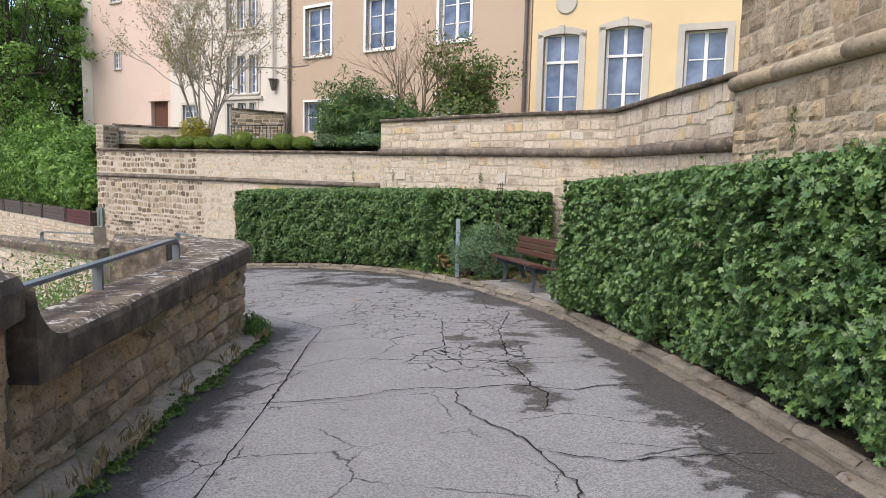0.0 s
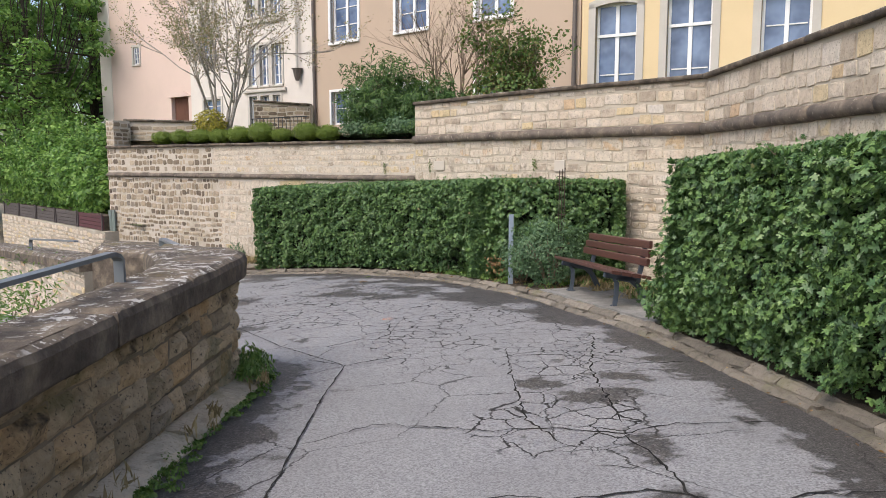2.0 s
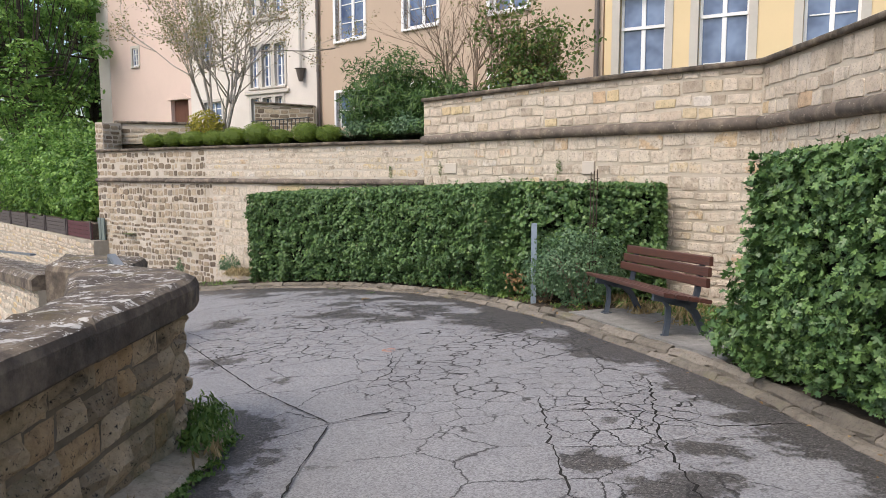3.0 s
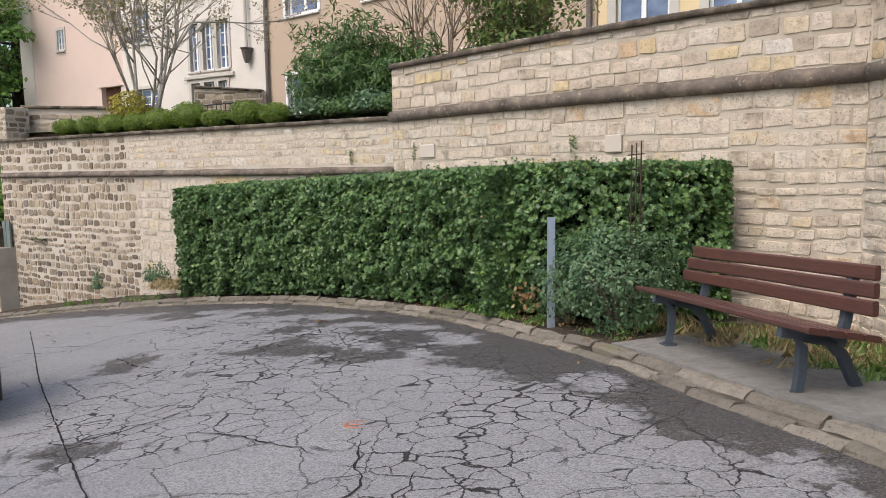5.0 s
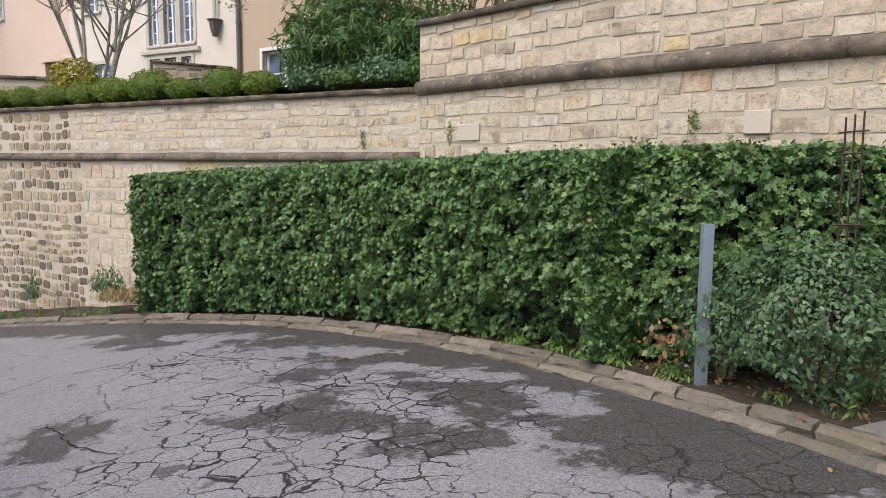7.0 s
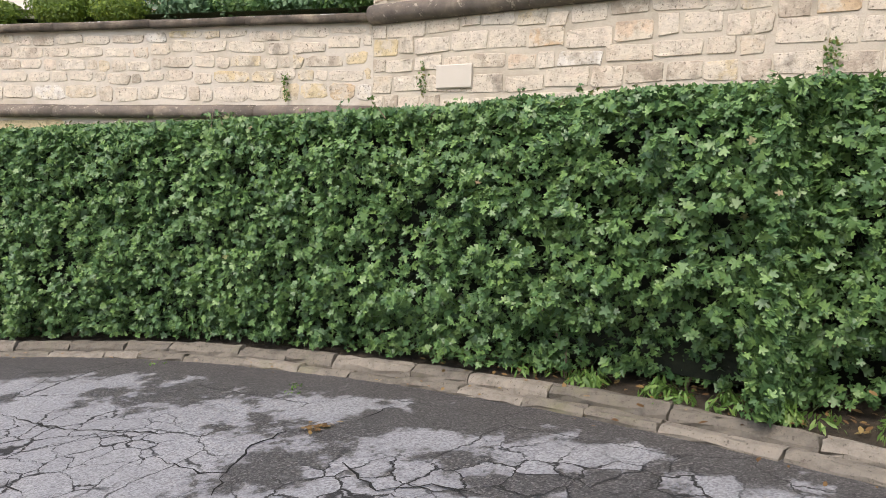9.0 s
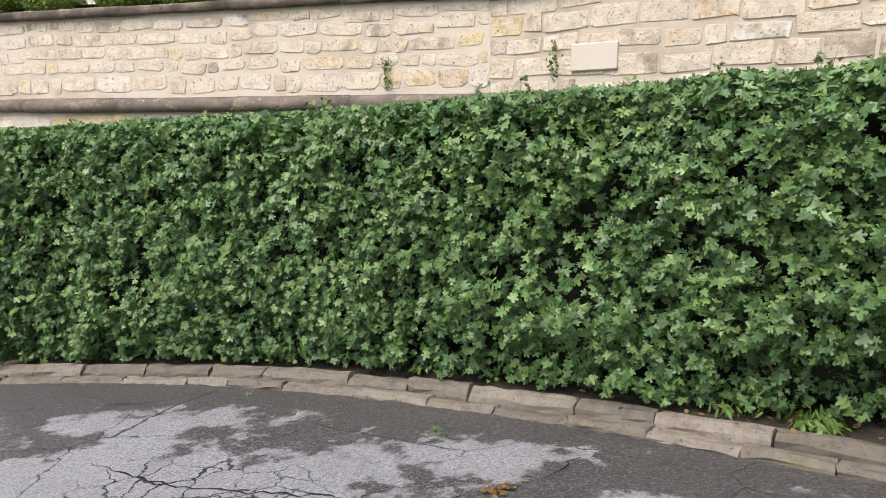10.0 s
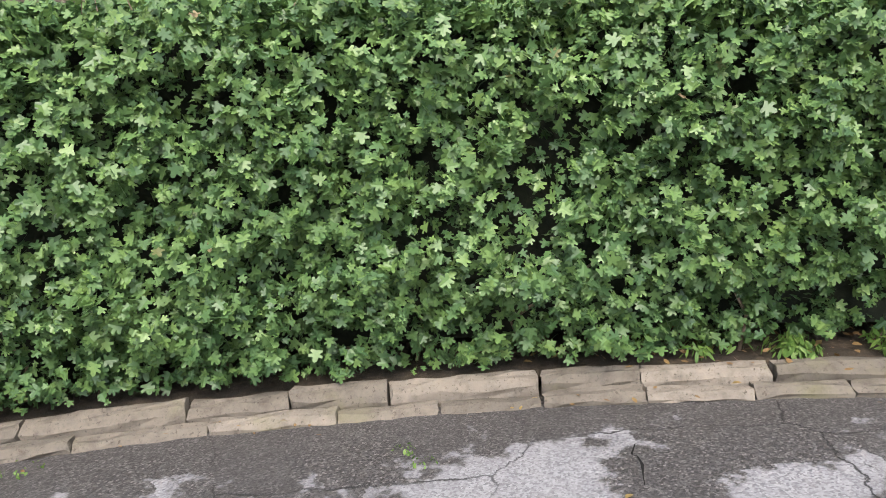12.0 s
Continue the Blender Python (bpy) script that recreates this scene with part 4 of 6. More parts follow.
def hedge(name, label, line, front, depth, top, foot, seed, density, size, base, ends=(True, True), bulge=0.085, bare=0.0):
    """A clipped hedge on the right of a line: front, how far in its face stands; top and foot, functions of a point's plan place."""
    g = np.random.default_rng(seed)
    ob = thing(name, label, "hedge", base)
    n = len(line)
    seg = np.array([(line[i + 1] - line[i]).length for i in range(n - 1)])
    cum = np.concatenate([[0], np.cumsum(seg)])
    total = cum[-1]
    lx, ly = np.array([p.x for p in line]), np.array([p.y for p in line])
    nx = np.array([p.x for p in shifted(line, 1.0)]) - lx
    ny = np.array([p.y for p in shifted(line, 1.0)]) - ly

    def at(s, d):
        a, b = np.interp(s, cum, nx), np.interp(s, cum, ny)
        l = np.hypot(a, b)
        return np.interp(s, cum, lx) + a / l * d, np.interp(s, cum, ly) + b / l * d, a / l, b / l

    def bump(s, h, scale=2.2):
        return np.array([noise.noise((a * scale, b * scale, seed)) for a, b in zip(s, h)])

    C, N = [], []
    # face
    m = int(total * 1.55 * density)
    s, h = g.uniform(0, total, m), g.uniform(0, 1, m) ** 0.92
    wob = bump(s, h * 1.5) * bulge + bump(s * 3, h * 4.5) * bulge * 1.3 + bump(s * 6, h * 8.5) * 0.10
    prof = front + 0.15 * np.clip(0.30 - h, 0, 1) / 0.30 + 0.10 * np.clip(h - 0.86, 0, 1) / 0.14 - wob
    prof = prof + bare * np.clip(1.6 - s, 0, 1) * np.clip(0.42 - h, 0, 0.3) / 0.3
    deep = g.uniform(0, 1, m) ** 1.4 * 0.17
    x, y, a, b = at(s, prof + deep)
    z0, z1 = foot(x, y), top(x, y)
    z = z0 + (z1 - z0) * h
    hole = bump(s * 1.3 + 40, h * 2.2, 1.7) > 0.36
    nook = bump(s * 2.3 + 11, h * 4.2, 2.6) > 0.22
    keep = ~(hole & (deep < 0.10) & (h < 0.93)) & ~(nook & (deep < 0.07) & (h < 0.95)) & ~((bump(s * 5 + 7, h * 7.5) > 0.31) & (g.uniform(0, 1, m) < 0.85) & (h < 0.95))
    C.append(np.stack([x, y, z], 1)[keep])
    N.append(np.stack([-a, -b, 0.8 + 0 * a], 1)[keep])
    # top
    m = int(total * depth * density * 0.8)
    s, d = g.uniform(0, total, m), g.uniform(0, 1, m)
    x, y, a, b = at(s, front + 0.05 + d * (depth - 0.05))
    lumps = np.array([noise.noise((p * 2.5, q * 2.5, seed + 3)) for p, q in zip(x, y)]) * 0.035
    z = top(x, y) + lumps - g.uniform(0, 1, m) ** 2 * 0.10 - 0.10 * np.clip(0.12 - d, 0, 1) / 0.12
    C.append(np.stack([x, y, z], 1))
    N.append(np.stack([-a * 0.25, -b * 0.25, 1 + 0 * a], 1))
    # ends
    for on, s_end, sign in ((ends[0], 0.0, -1), (ends[1], total, 1)):
        if on:
            m = int(depth * 1.6 * density)
            d, h = g.uniform(0, depth, m), g.uniform(0, 1, m)
            push = 0.05 * bump(d * 2 + s_end, h * 3) - g.uniform(0, 1, m) ** 2 * 0.14
            x, y, a, b = at(np.full(m, s_end), front + d)
            x, y = x + sign * -b * push, y + sign * a * push
            z0, z1 = foot(x, y), top(x, y)
            C.append(np.stack([x, y, z0 + (z1 - z0) * h], 1))
            N.append(np.stack([sign * -b, sign * a, 0.9 + 0 * a], 1))
    C, N = np.concatenate(C), np.concatenate(N)
    foliage("foliage", leaves(C, N, g.uniform(0.55, 1.3, len(C)) * size, g, "maple", 0.5, 0.8), M_HEDGE, ob)
    # withered leaves
    few = g.integers(0, len(C), 45)
    foliage("withered_leaves", leaves(C[few] + N[few] * 0.03, N[few], g.uniform(0.7, 1.1, 45) * size, g, "maple"), M_DRYLEAF, ob)
    # sprigs along the top
    m = int(total * 20)
    s, d = g.uniform(0, total, m), front + g.uniform(0.02, depth, m)
    x, y, a, b = at(s, d)
    sp, C, N = Shape(), [], []
    for i in range(m):
        p = Vector((x[i], y[i], float(top(x[i], y[i])) - 0.05))
        q = p + Vector((g.normal(0, 0.04), g.normal(0, 0.04), g.uniform(0.03, 0.13)))
        sp.tube([p, q], 0.003, 0.0015, 3)
        for _ in range(5):
            C.append(p.lerp(q, g.uniform(0.4, 1.05)) + Vector((g.normal(0, 0.02), g.normal(0, 0.02), 0)))
            N.append((g.normal(0, 0.5), g.normal(0, 0.5), 1))
    foliage("sprig_growth", sp, M_TWIG, ob)
    red = 5 * (m // 3)
    foliage("sprig_leaves", leaves(C[red:], N[red:], g.uniform(0.5, 0.9, len(C) - red) * size, g, "maple"), M_HEDGE, ob)
    foliage("young_leaves", leaves(C[:red], N[:red], g.uniform(0.45, 0.8, red) * size, g, "maple"), M_BRONZE, ob, "reddish young leaves along the top")
    # closed inner shell; its near-black paints the shade seen between the leaves
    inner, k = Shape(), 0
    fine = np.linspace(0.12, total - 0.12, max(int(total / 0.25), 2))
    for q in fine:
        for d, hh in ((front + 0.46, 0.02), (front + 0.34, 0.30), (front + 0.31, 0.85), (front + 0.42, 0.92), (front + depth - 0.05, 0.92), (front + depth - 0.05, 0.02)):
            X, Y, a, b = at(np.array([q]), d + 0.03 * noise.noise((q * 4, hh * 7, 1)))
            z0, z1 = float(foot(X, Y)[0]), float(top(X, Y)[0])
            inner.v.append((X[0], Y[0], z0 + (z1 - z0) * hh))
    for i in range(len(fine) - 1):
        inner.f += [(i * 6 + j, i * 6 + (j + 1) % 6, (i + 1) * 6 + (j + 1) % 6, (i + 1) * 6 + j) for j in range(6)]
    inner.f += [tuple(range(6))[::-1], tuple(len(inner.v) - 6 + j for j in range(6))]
    part("inner_growth", inner, M_GAP_SHADE, ob)
    for q in np.arange(0.2, total - 0.1, 0.45):
        X, Y, a, b = at(np.array([q + g.uniform(-.1, .1)]), front + g.uniform(0.34, 0.55))
        z0 = float(foot(X, Y)[0]) - 0.18
        stems = Shape()
        stems.tube([(X[0], Y[0], z0), (X[0] + g.normal(0, 0.05), Y[0] + g.normal(0, 0.05), z0 + 0.3), (X[0] + g.normal(0, 0.12), Y[0] + g.normal(0, 0.12), z0 + 0.6)], 0.011, 0.006, 5)
        part("stem", stems, M_TWIG, ob)
    return ob


middle_line = [p for p in FINE_KERB if p.y > 13.1 and p.x > -5.15]
top_mid = lambda x, y: 0.93 + 0.052 * (np.asarray(x) + 5.0)
foot_mid = lambda x, y: ground_z(np.asarray(x), np.asarray(y)) + 0.095
hedge("hedge", "clipped field maple hedge along the kerb below the wall", middle_line, 0.06, 1.0, top_mid, foot_mid, 3, 4300, 0.047, (-1.5, 15.5, -0.5), bare=0.26)
# the hedge's end stands back behind a shrub
end_line = [Vector(p) for p in ((1.8, 12.62, 0), (1.3, 12.62, 0), (0.8, 12.68, 0), (0.3, 12.95, 0), (-0.15, 13.3, 0))]
hedge("hedge", "clipped dark end of the maple hedge beside the bench", end_line, 0.0, 0.62, lambda x, y: 1.20 + 0 * np.asarray(x), foot_mid, 4, 4000, 0.049, (1.0, 13.2, -0.2))
right_line = [p for p in FINE_KERB if 0.3 < p.y < 8.5]
hedge("hedge", "tall clipped maple hedge between the kerb and the bastion wall", right_line, 0.03, 0.9, lambda x, y: 1.47 + 0.056 * (8.5 - np.asarray(y)), foot_mid, 5, 4300, 0.047, (2.3, 5, 0.1), (False, True))


# ---- bench, post and bars ----
def build_bench():
    f0 = Vector((0.95, 11.49, 0))
    u = Vector((0.21, -0.978, 0.045)).normalized()
    v = Vector((0.978, 0.21, 0))
    z = float(ground_z(0.95, 11.49)) + 0.08
    o = f0 + Vector((0, 0, z))
    ob = thing("bench", "red-brown slatted wooden park bench with grey cast-iron legs", "bench", tuple(o))
    for d, h in ((-0.14, 0.39), (-0.03, 0.39), (0.08, 0.39), (0.19, 0.39)):
        s = Shape()
        s.box(o - v * 0.14, u, v - Vector((0, 0, 0.17)), (-0.26, d + 0.14, h), (1.70, d + 0.24, h + 0.036), 0.008)
        part("seat_slat", s, M_BENCH, ob)
    for d, h in ((0.24, 0.455), (0.265, 0.545), (0.29, 0.635)):
        s = Shape()
        s.box(o, u, v, (-0.26 + (h - 0.4) * 0.3, d, h), (1.70 - (h - 0.4) * 0.3, d + 0.035, h + 0.082), 0.008)
        part("back_slat", s, M_BENCH, ob)
    for x in (0.0, 1.44):
        leg = Shape()
        w = [(-0.022, -0.028), (0.022, -0.028), (0.022, 0.028), (-0.022, 0.028)]
        q = lambda d, h: o + u * x + v * d + Vector((0, 0, h))
        leg.sweep(w, [q(0.0, 0.0), q(0.02, 0.13), q(0.02, 0.27), q(-0.03, 0.36)])
        fr = part("leg_frame", leg, M_BENCHIRON, ob)
        for name, path in (("back_leg", [q(0.38, 0.0), q(0.33, 0.09), q(0.27, 0.21), q(0.18, 0.29), q(0.04, 0.32)]), ("back_support", [q(0.25, 0.26), q(0.285, 0.40), q(0.305, 0.54), q(0.335, 0.71)]), ("seat_bearer", [q(-0.12, 0.358), q(0.1, 0.32), q(0.28, 0.29)])):
            s = Shape()
            s.sweep(w, path)
            part(name, s, M_BENCHIRON, fr)
        for d in (0.0, 0.38):
            s = Shape()
            s.box(q(d, 0), u, v, (-0.05, -0.045, 0.0), (0.05, 0.045, 0.014))
            part("foot_plate", s, M_BENCHIRON, fr)
            b = Shape()
            b.tube([q(d - 0.03, 0.012), q(d - 0.03, 0.03)], 0.011, 0.011, 6)
            part("bolt", b, M_BENCHIRON, fr)


build_bench()
gz = float(ground_z(0.23, 12.68))
post = thing("signpost", "bare galvanised steel channel post in front of the hedge", "post", (0.23, 12.68, gz))
s = Shape()
s.sweep([(-0.033, -0.024), (0.033, -0.024), (0.033, 0.024), (0.027, 0.024), (0.027, -0.017), (-0.027, -0.017), (-0.027, 0.024), (-0.033, 0.024)], [(0.23, 12.68, gz - 0.05), (0.23, 12.68, 0.735)])
part("channel", s, M_GALV, post)

bars = thing("rebar_frame", "rusty reinforcing bars tied as a plant stake in the hedge", "plant stake", (0.9, 12.37, 0))
bz = float(ground_z(0.9, 12.4))
for dx in (-0.032, 0.0, 0.032):
    s = Shape()
    s.tube([(0.9 + dx, 12.37 - dx, bz), (0.905 + dx, 12.37 - dx, 1.37 + dx * 0.5)], 0.006, 0.006, 5)
    part("bar", s, M_RUST, bars)
for h in (0.3, 0.75, 1.15, 1.27):
    s = Shape()
    s.tube([(0.845, 12.42, h), (0.955, 12.31, h + 0.01)], 0.005, 0.005, 5)
    part("tie_bar", s, M_RUST, bars)


def bush(name, label, category, base, radius, height, count, size, material, seed, kind="oval", squash=1.0, twigs=14, group="", lumps=0.25, core=0.0):
    """A bush: stems fanning from the base, and leaves gathered on an uneven crown."""
    g = np.random.default_rng(seed)
    ob = thing(name, label, category, base, group)
    b = Vector(base)
    if core:
        inner = Shape()
        for i in range(9):
            for j in range(12):
                th, ph = math.pi * i / 8, 2 * math.pi * j / 12
                k = core * (1 + 0.05 * math.sin(3 * ph + i))
                inner.v.append((b.x + radius * k * math.sin(th) * math.cos(ph), b.y + radius * k * math.sin(th) * math.sin(ph), b.z + height * 0.5 + height * 0.5 * k * math.cos(th)))
        inner.f = [(i * 12 + j, i * 12 + (j + 1) % 12, (i + 1) * 12 + (j + 1) % 12, (i + 1) * 12 + j) for i in range(8) for j in range(12)]
        part("inner_growth", inner, material, ob)
    for _ in range(twigs):
        st = Shape()
        d = Vector((g.normal(0, 1), g.normal(0, 1), g.uniform(0.8, 2.2))).normalized()
        L = height * g.uniform(0.5, 0.95)
        st.tube([b + Vector((d.x * 0.05, d.y * 0.05, -0.03)), b + Vector((d.x * L * 0.35 * squash, d.y * L * 0.35 * squash, L * 0.45)), b + Vector((d.x * L * 0.8 * squash, d.y * L * 0.8 * squash, L * 0.9))], 0.012, 0.004, 4)
        part("stem", st, M_TWIG, ob)
    d = g.normal(0, 1, (count, 3))
    d /= np.linalg.norm(d, axis=1, keepdims=True)
    r = 1 - g.uniform(0, 1, count) ** 2 * 0.45
    w = np.array([noise.noise((p[0] * 2.2, p[1] * 2.2, p[2] * 2.2 + seed)) for p in d])
    r = r * (1 + lumps * w)
    c = np.stack([b.x + d[:, 0] * r * radius, b.y + d[:, 1] * r * radius, b.z + height * 0.5 + d[:, 2] * r * height * 0.5], 1)
    c[:, 2] = np.maximum(c[:, 2], b.z + 0.03)
    nn = d + np.array([0, 0, 0.5])
    foliage("foliage", leaves(c, nn, g.uniform(0.6, 1.3, count) * size, g, kind), material, ob)
    return ob


zb = float(ground_z(0.8, 12.2)) + 0.1
bush("shrub", "grey-green snowberry shrub beside the bench", "shrub", (0.75, 12.32, zb), 0.52, 0.84, 6800, 0.036, M_SHRUB, 8, lumps=0.55)
bush("shrub", "small grey-green shrub against the hedge by the post", "shrub", (0.42, 12.78, zb - 0.05), 0.35, 0.7, 2400, 0.036, M_SHRUB, 9, lumps=0.5)


# ---- handrail ----
def rail(name, label, a, b, h, feet, material=M_RAIL):
    a, b = Vector(a), Vector(b)
    ob = thing(name, label, "handrail", tuple(a))
    s = Shape()
    up = Vector((0, 0, h))
    bend = (b - a).normalized()
    s.sweep([(-0.028, -0.011), (0.028, -0.011), (0.028, 0.011), (-0.028, 0.011)], [a + up, b + up - bend * 0.10, b + up - bend * 0.03 - Vector((0, 0, 0.02)), b + up * 0.72, b - Vector((0, 0, 0.01))])
    part("bar", s, material, ob)
    for f in feet:
        p = a.lerp(b, f)
        s = Shape()
        s.sweep([(-0.03, -0.012), (0.03, -0.012), (0.03, 0.012), (-0.03, 0.012)], [p - Vector((0, 0, 0.03)), p + up - Vector((0, 0, 0.01))])
        part("foot", s, material, ob)
    return ob


rail("handrail", "grey flat-bar handrail fixed on the parapet coping", (-1.94, 3.58, 0.79), (-2.11, 6.17, 0.79), 0.17, (0.41,))


# ---- houses ----
def holed_wall(a, u, n, length, z0, z1, thick, holes):
    """A wall with rectangular openings; its outer face lies on the line."""
    s = Shape()
    us = sorted({0.0, length, *[h[0] for h in holes], *[h[1] for h in holes]})
    zs = sorted({z0, z1, *[h[2] for h in holes], *[h[3] for h in holes]})
    solid = lambda i, j: 0 <= i < len(us) - 1 and 0 <= j < len(zs) - 1 and not any(h[0] < (us[i] + us[i + 1]) / 2 < h[1] and h[2] < (zs[j] + zs[j + 1]) / 2 < h[3] for h in holes)
    a, u, n = Vector((*a, 0)), Vector(u), Vector(n)
    q = lambda x, d, z: tuple(a + u * x + n * d + Vector((0, 0, z)))
    for i in range(len(us) - 1):
        for j in range(len(zs) - 1):
            if not solid(i, j):
                continue
            x0, x1, p0, p1 = us[i], us[i + 1], zs[j], zs[j + 1]
            quads = [(q(x0, 0, p0), q(x1, 0, p0), q(x1, 0, p1), q(x0, 0, p1)), (q(x1, -thick, p0), q(x0, -thick, p0), q(x0, -thick, p1), q(x1, -thick, p1))]
            if not solid(i - 1, j):
                quads.append((q(x0, -thick, p0), q(x0, 0, p0), q(x0, 0, p1), q(x0, -thick, p1)))
            if not solid(i + 1, j):
                quads.append((q(x1, 0, p0), q(x1, -thick, p0), q(x1, -thick, p1), q(x1, 0, p1)))
            if not solid(i, j - 1):
                quads.append((q(x0, -thick, p0), q(x1, -thick, p0), q(x1, 0, p0), q(x0, 0, p0)))
            if not solid(i, j + 1):
                quads.append((q(x0, 0, p1), q(x1, 0, p1), q(x1, -thick, p1), q(x0, -thick, p1)))
            for w in quads:
                s.add(w, ((0, 1, 2, 3),))
    return s


def house_window(house, a, u, n, u0, u1, z0, z1, cols=2, bars=(0.33, 0.66), surround=0.0, surround_mat=M_TRIM, sill=True, arch=0.0, transom=None, set_back=0.14, border=0.055):
    """A window in an opening: reveal trim, sash frame, panes, glazing bars and sill."""
    a = Vector((*a, 0))
    u, n = Vector(u), Vector(n)
    w = u1 - u0
    fr = Shape()
    d0, d1 = -set_back - 0.06, -set_back
    fr.box(a, u, n, (u0, d0, z0), (u0 + border, d1, z1))
    fr.box(a, u, n, (u1 - border, d0, z0), (u1, d1, z1))
    fr.box(a, u, n, (u0 + border, d0, z0), (u1 - border, d1, z0 + border * 1.3))
    fr.box(a, u, n, (u0 + border, d0, z1 - border), (u1 - border, d1, z1))
    win = part("window", fr, M_FRAME, house, "white-painted casement window")
    lights = []
    zt = transom if transom else z1
    for c in range(cols):
        x0, x1 = u0 + border + (w - 2 * border) * c / cols, u0 + border + (w - 2 * border) * (c + 1) / cols
        lights.append((x0, x1, z0 + border * 1.3, zt - border if transom is None else zt))
        if transom:
            lights.append((x0, x1, zt + 0.07, z1 - border))
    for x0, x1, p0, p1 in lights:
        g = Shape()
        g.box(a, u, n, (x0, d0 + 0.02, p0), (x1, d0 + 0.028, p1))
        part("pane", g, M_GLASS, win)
    bars_made = []
    for c in range(1, cols):
        x = u0 + border + (w - 2 * border) * c / cols
        bars_made.append(("mullion", Shape()))
        bars_made[-1][1].box(a, u, n, (x - border * 0.75, d1 - 0.05, z0 + border), (x + border * 0.75, d1 + 0.012, z1 - border * 0.5))
    if transom:
        bars_made.append(("transom", Shape()))
        bars_made[-1][1].box(a, u, n, (u0 + border * 0.5, d1 - 0.05, zt), (u1 - border * 0.5, d1 + 0.03, zt + 0.07))
    for b in bars:
        zz = z0 + (zt - z0) * b
        for c in range(cols):
            x0, x1 = u0 + border + (w - 2 * border) * c / cols, u0 + border + (w - 2 * border) * (c + 1) / cols
            bars_made.append(("glazing_bar", Shape()))
            bars_made[-1][1].box(a, u, n, (x0 + border * 0.6, d1 - 0.045, zz - 0.014), (x1 - border * 0.6, d1 - 0.008, zz + 0.014))
    for nm, bar in bars_made:
        part(nm, bar, M_FRAME, win)
    if surround:
        t = Shape()
        t.box(a, u, n, (u0 - surround, -0.1, z0), (u0, 0.03, z1 + (0 if arch else surround)))
        t.box(a, u, n, (u1, -0.1, z0), (u1 + surround, 0.03, z1 + (0 if arch else surround)))
        if arch:
            k = 10
            for i in range(k):
                f0, f1 = i / k, (i + 1) / k
                rise = lambda f: arch * (1 - (2 * f - 1) ** 2)
                x0, x1 = u0 - surround + (w + 2 * surround) * f0, u0 - surround + (w + 2 * surround) * f1
                lo0, lo1, hi0, hi1 = z1 - arch + rise(f0), z1 - arch + rise(f1), z1 + surround - arch + rise(f0), z1 + surround - arch + rise(f1)
                q = lambda x, d, z: a + u * x + n * d + Vector((0, 0, z))
                pts = [q(x0, -0.1, lo0), q(x1, -0.1, lo1), q(x1, -0.1, hi1), q(x0, -0.1, hi0), q(x0, 0.03, lo0), q(x1, 0.03, lo1), q(x1, 0.03, hi1), q(x0, 0.03, hi0)]
                t.add(pts, ((4, 5, 6, 7), (0, 1, 5, 4), (3, 7, 6, 2), (0, 4, 7, 3), (1, 2, 6, 5)))
            t.box(a, u, n, ((u0 + u1) / 2 - 0.08, -0.05, z1 - 0.01), ((u0 + u1) / 2 + 0.08, 0.055, z1 + surround + 0.05))
        else:
            t.box(a, u, n, (u0, -0.1, z1), (u1, 0.03, z1 + surround))
        part("surround", t, surround_mat, win, "dressed stone window surround" if surround_mat is M_TRIM else "")
    if sill:
        t = Shape()
        t.box(a, u, n, (u0 - 0.07, -0.16, z0 - 0.07), (u1 + 0.07, 0.07, z0 - 0.004), 0.01)
        part("sill", t, surround_mat if surround else M_TRIM, win)
    # added flat panel behind the sash, its colour standing in for interior shade
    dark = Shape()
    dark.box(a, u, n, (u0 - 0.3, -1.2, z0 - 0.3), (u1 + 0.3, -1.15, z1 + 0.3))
    part("room_shade_panel", dark, M_ROOM_SHADE, win)
    return win


def house(name, label, a, b, z0, z1, material, depth, holes, base_z=2.05):
    """The front from a to b, faced to the right of the way, with sides, back and a pitched roof."""
    A, B = Vector((*a, 0)), Vector((*b, 0))
    L = (B - A).length
    u = (B - A) / L
    n = Vector((u.y, -u.x, 0))
    ob = thing(name, label, "house", (A.x, A.y, base_z))
    part("front_wall", holed_wall(a, u, n, L, z0, z1, 0.35, holes), material, ob)
    for x0, x1, d0, d1, nm in ((0, 0.3, -depth, -0.352, "side_wall"), (L - 0.3, L, -depth, -0.352, "side_wall"), (0.302, L - 0.302, -depth, -depth + 0.3, "back_wall")):
        s = Shape()
        s.box(A, u, n, (x0, d0, z0), (x1, d1, z1))
        part(nm, s, material, ob)
    s = Shape()
    q = lambda x, d, z: tuple(A + u * x + n * d + Vector((0, 0, z)))
    s.v = [q(-0.2, 0.4, z1), q(L + 0.2, 0.4, z1), q(L + 0.2, -depth / 2, z1 + 2.8), q(-0.2, -depth / 2, z1 + 2.8), q(L + 0.2, -depth - 0.4, z1), q(-0.2, -depth - 0.4, z1)]
    s.f = [(0, 1, 2, 3), (3, 2, 4, 5), (1, 4, 2), (0, 3, 5), (0, 5, 4, 1)]
    part("roof", s, M_ROOF, ob)
    return ob, A, u, n, L


def along(a, b, p):
    a, b = Vector(a), Vector(b)
    return (Vector(p) - a).dot((b - a).normalized())


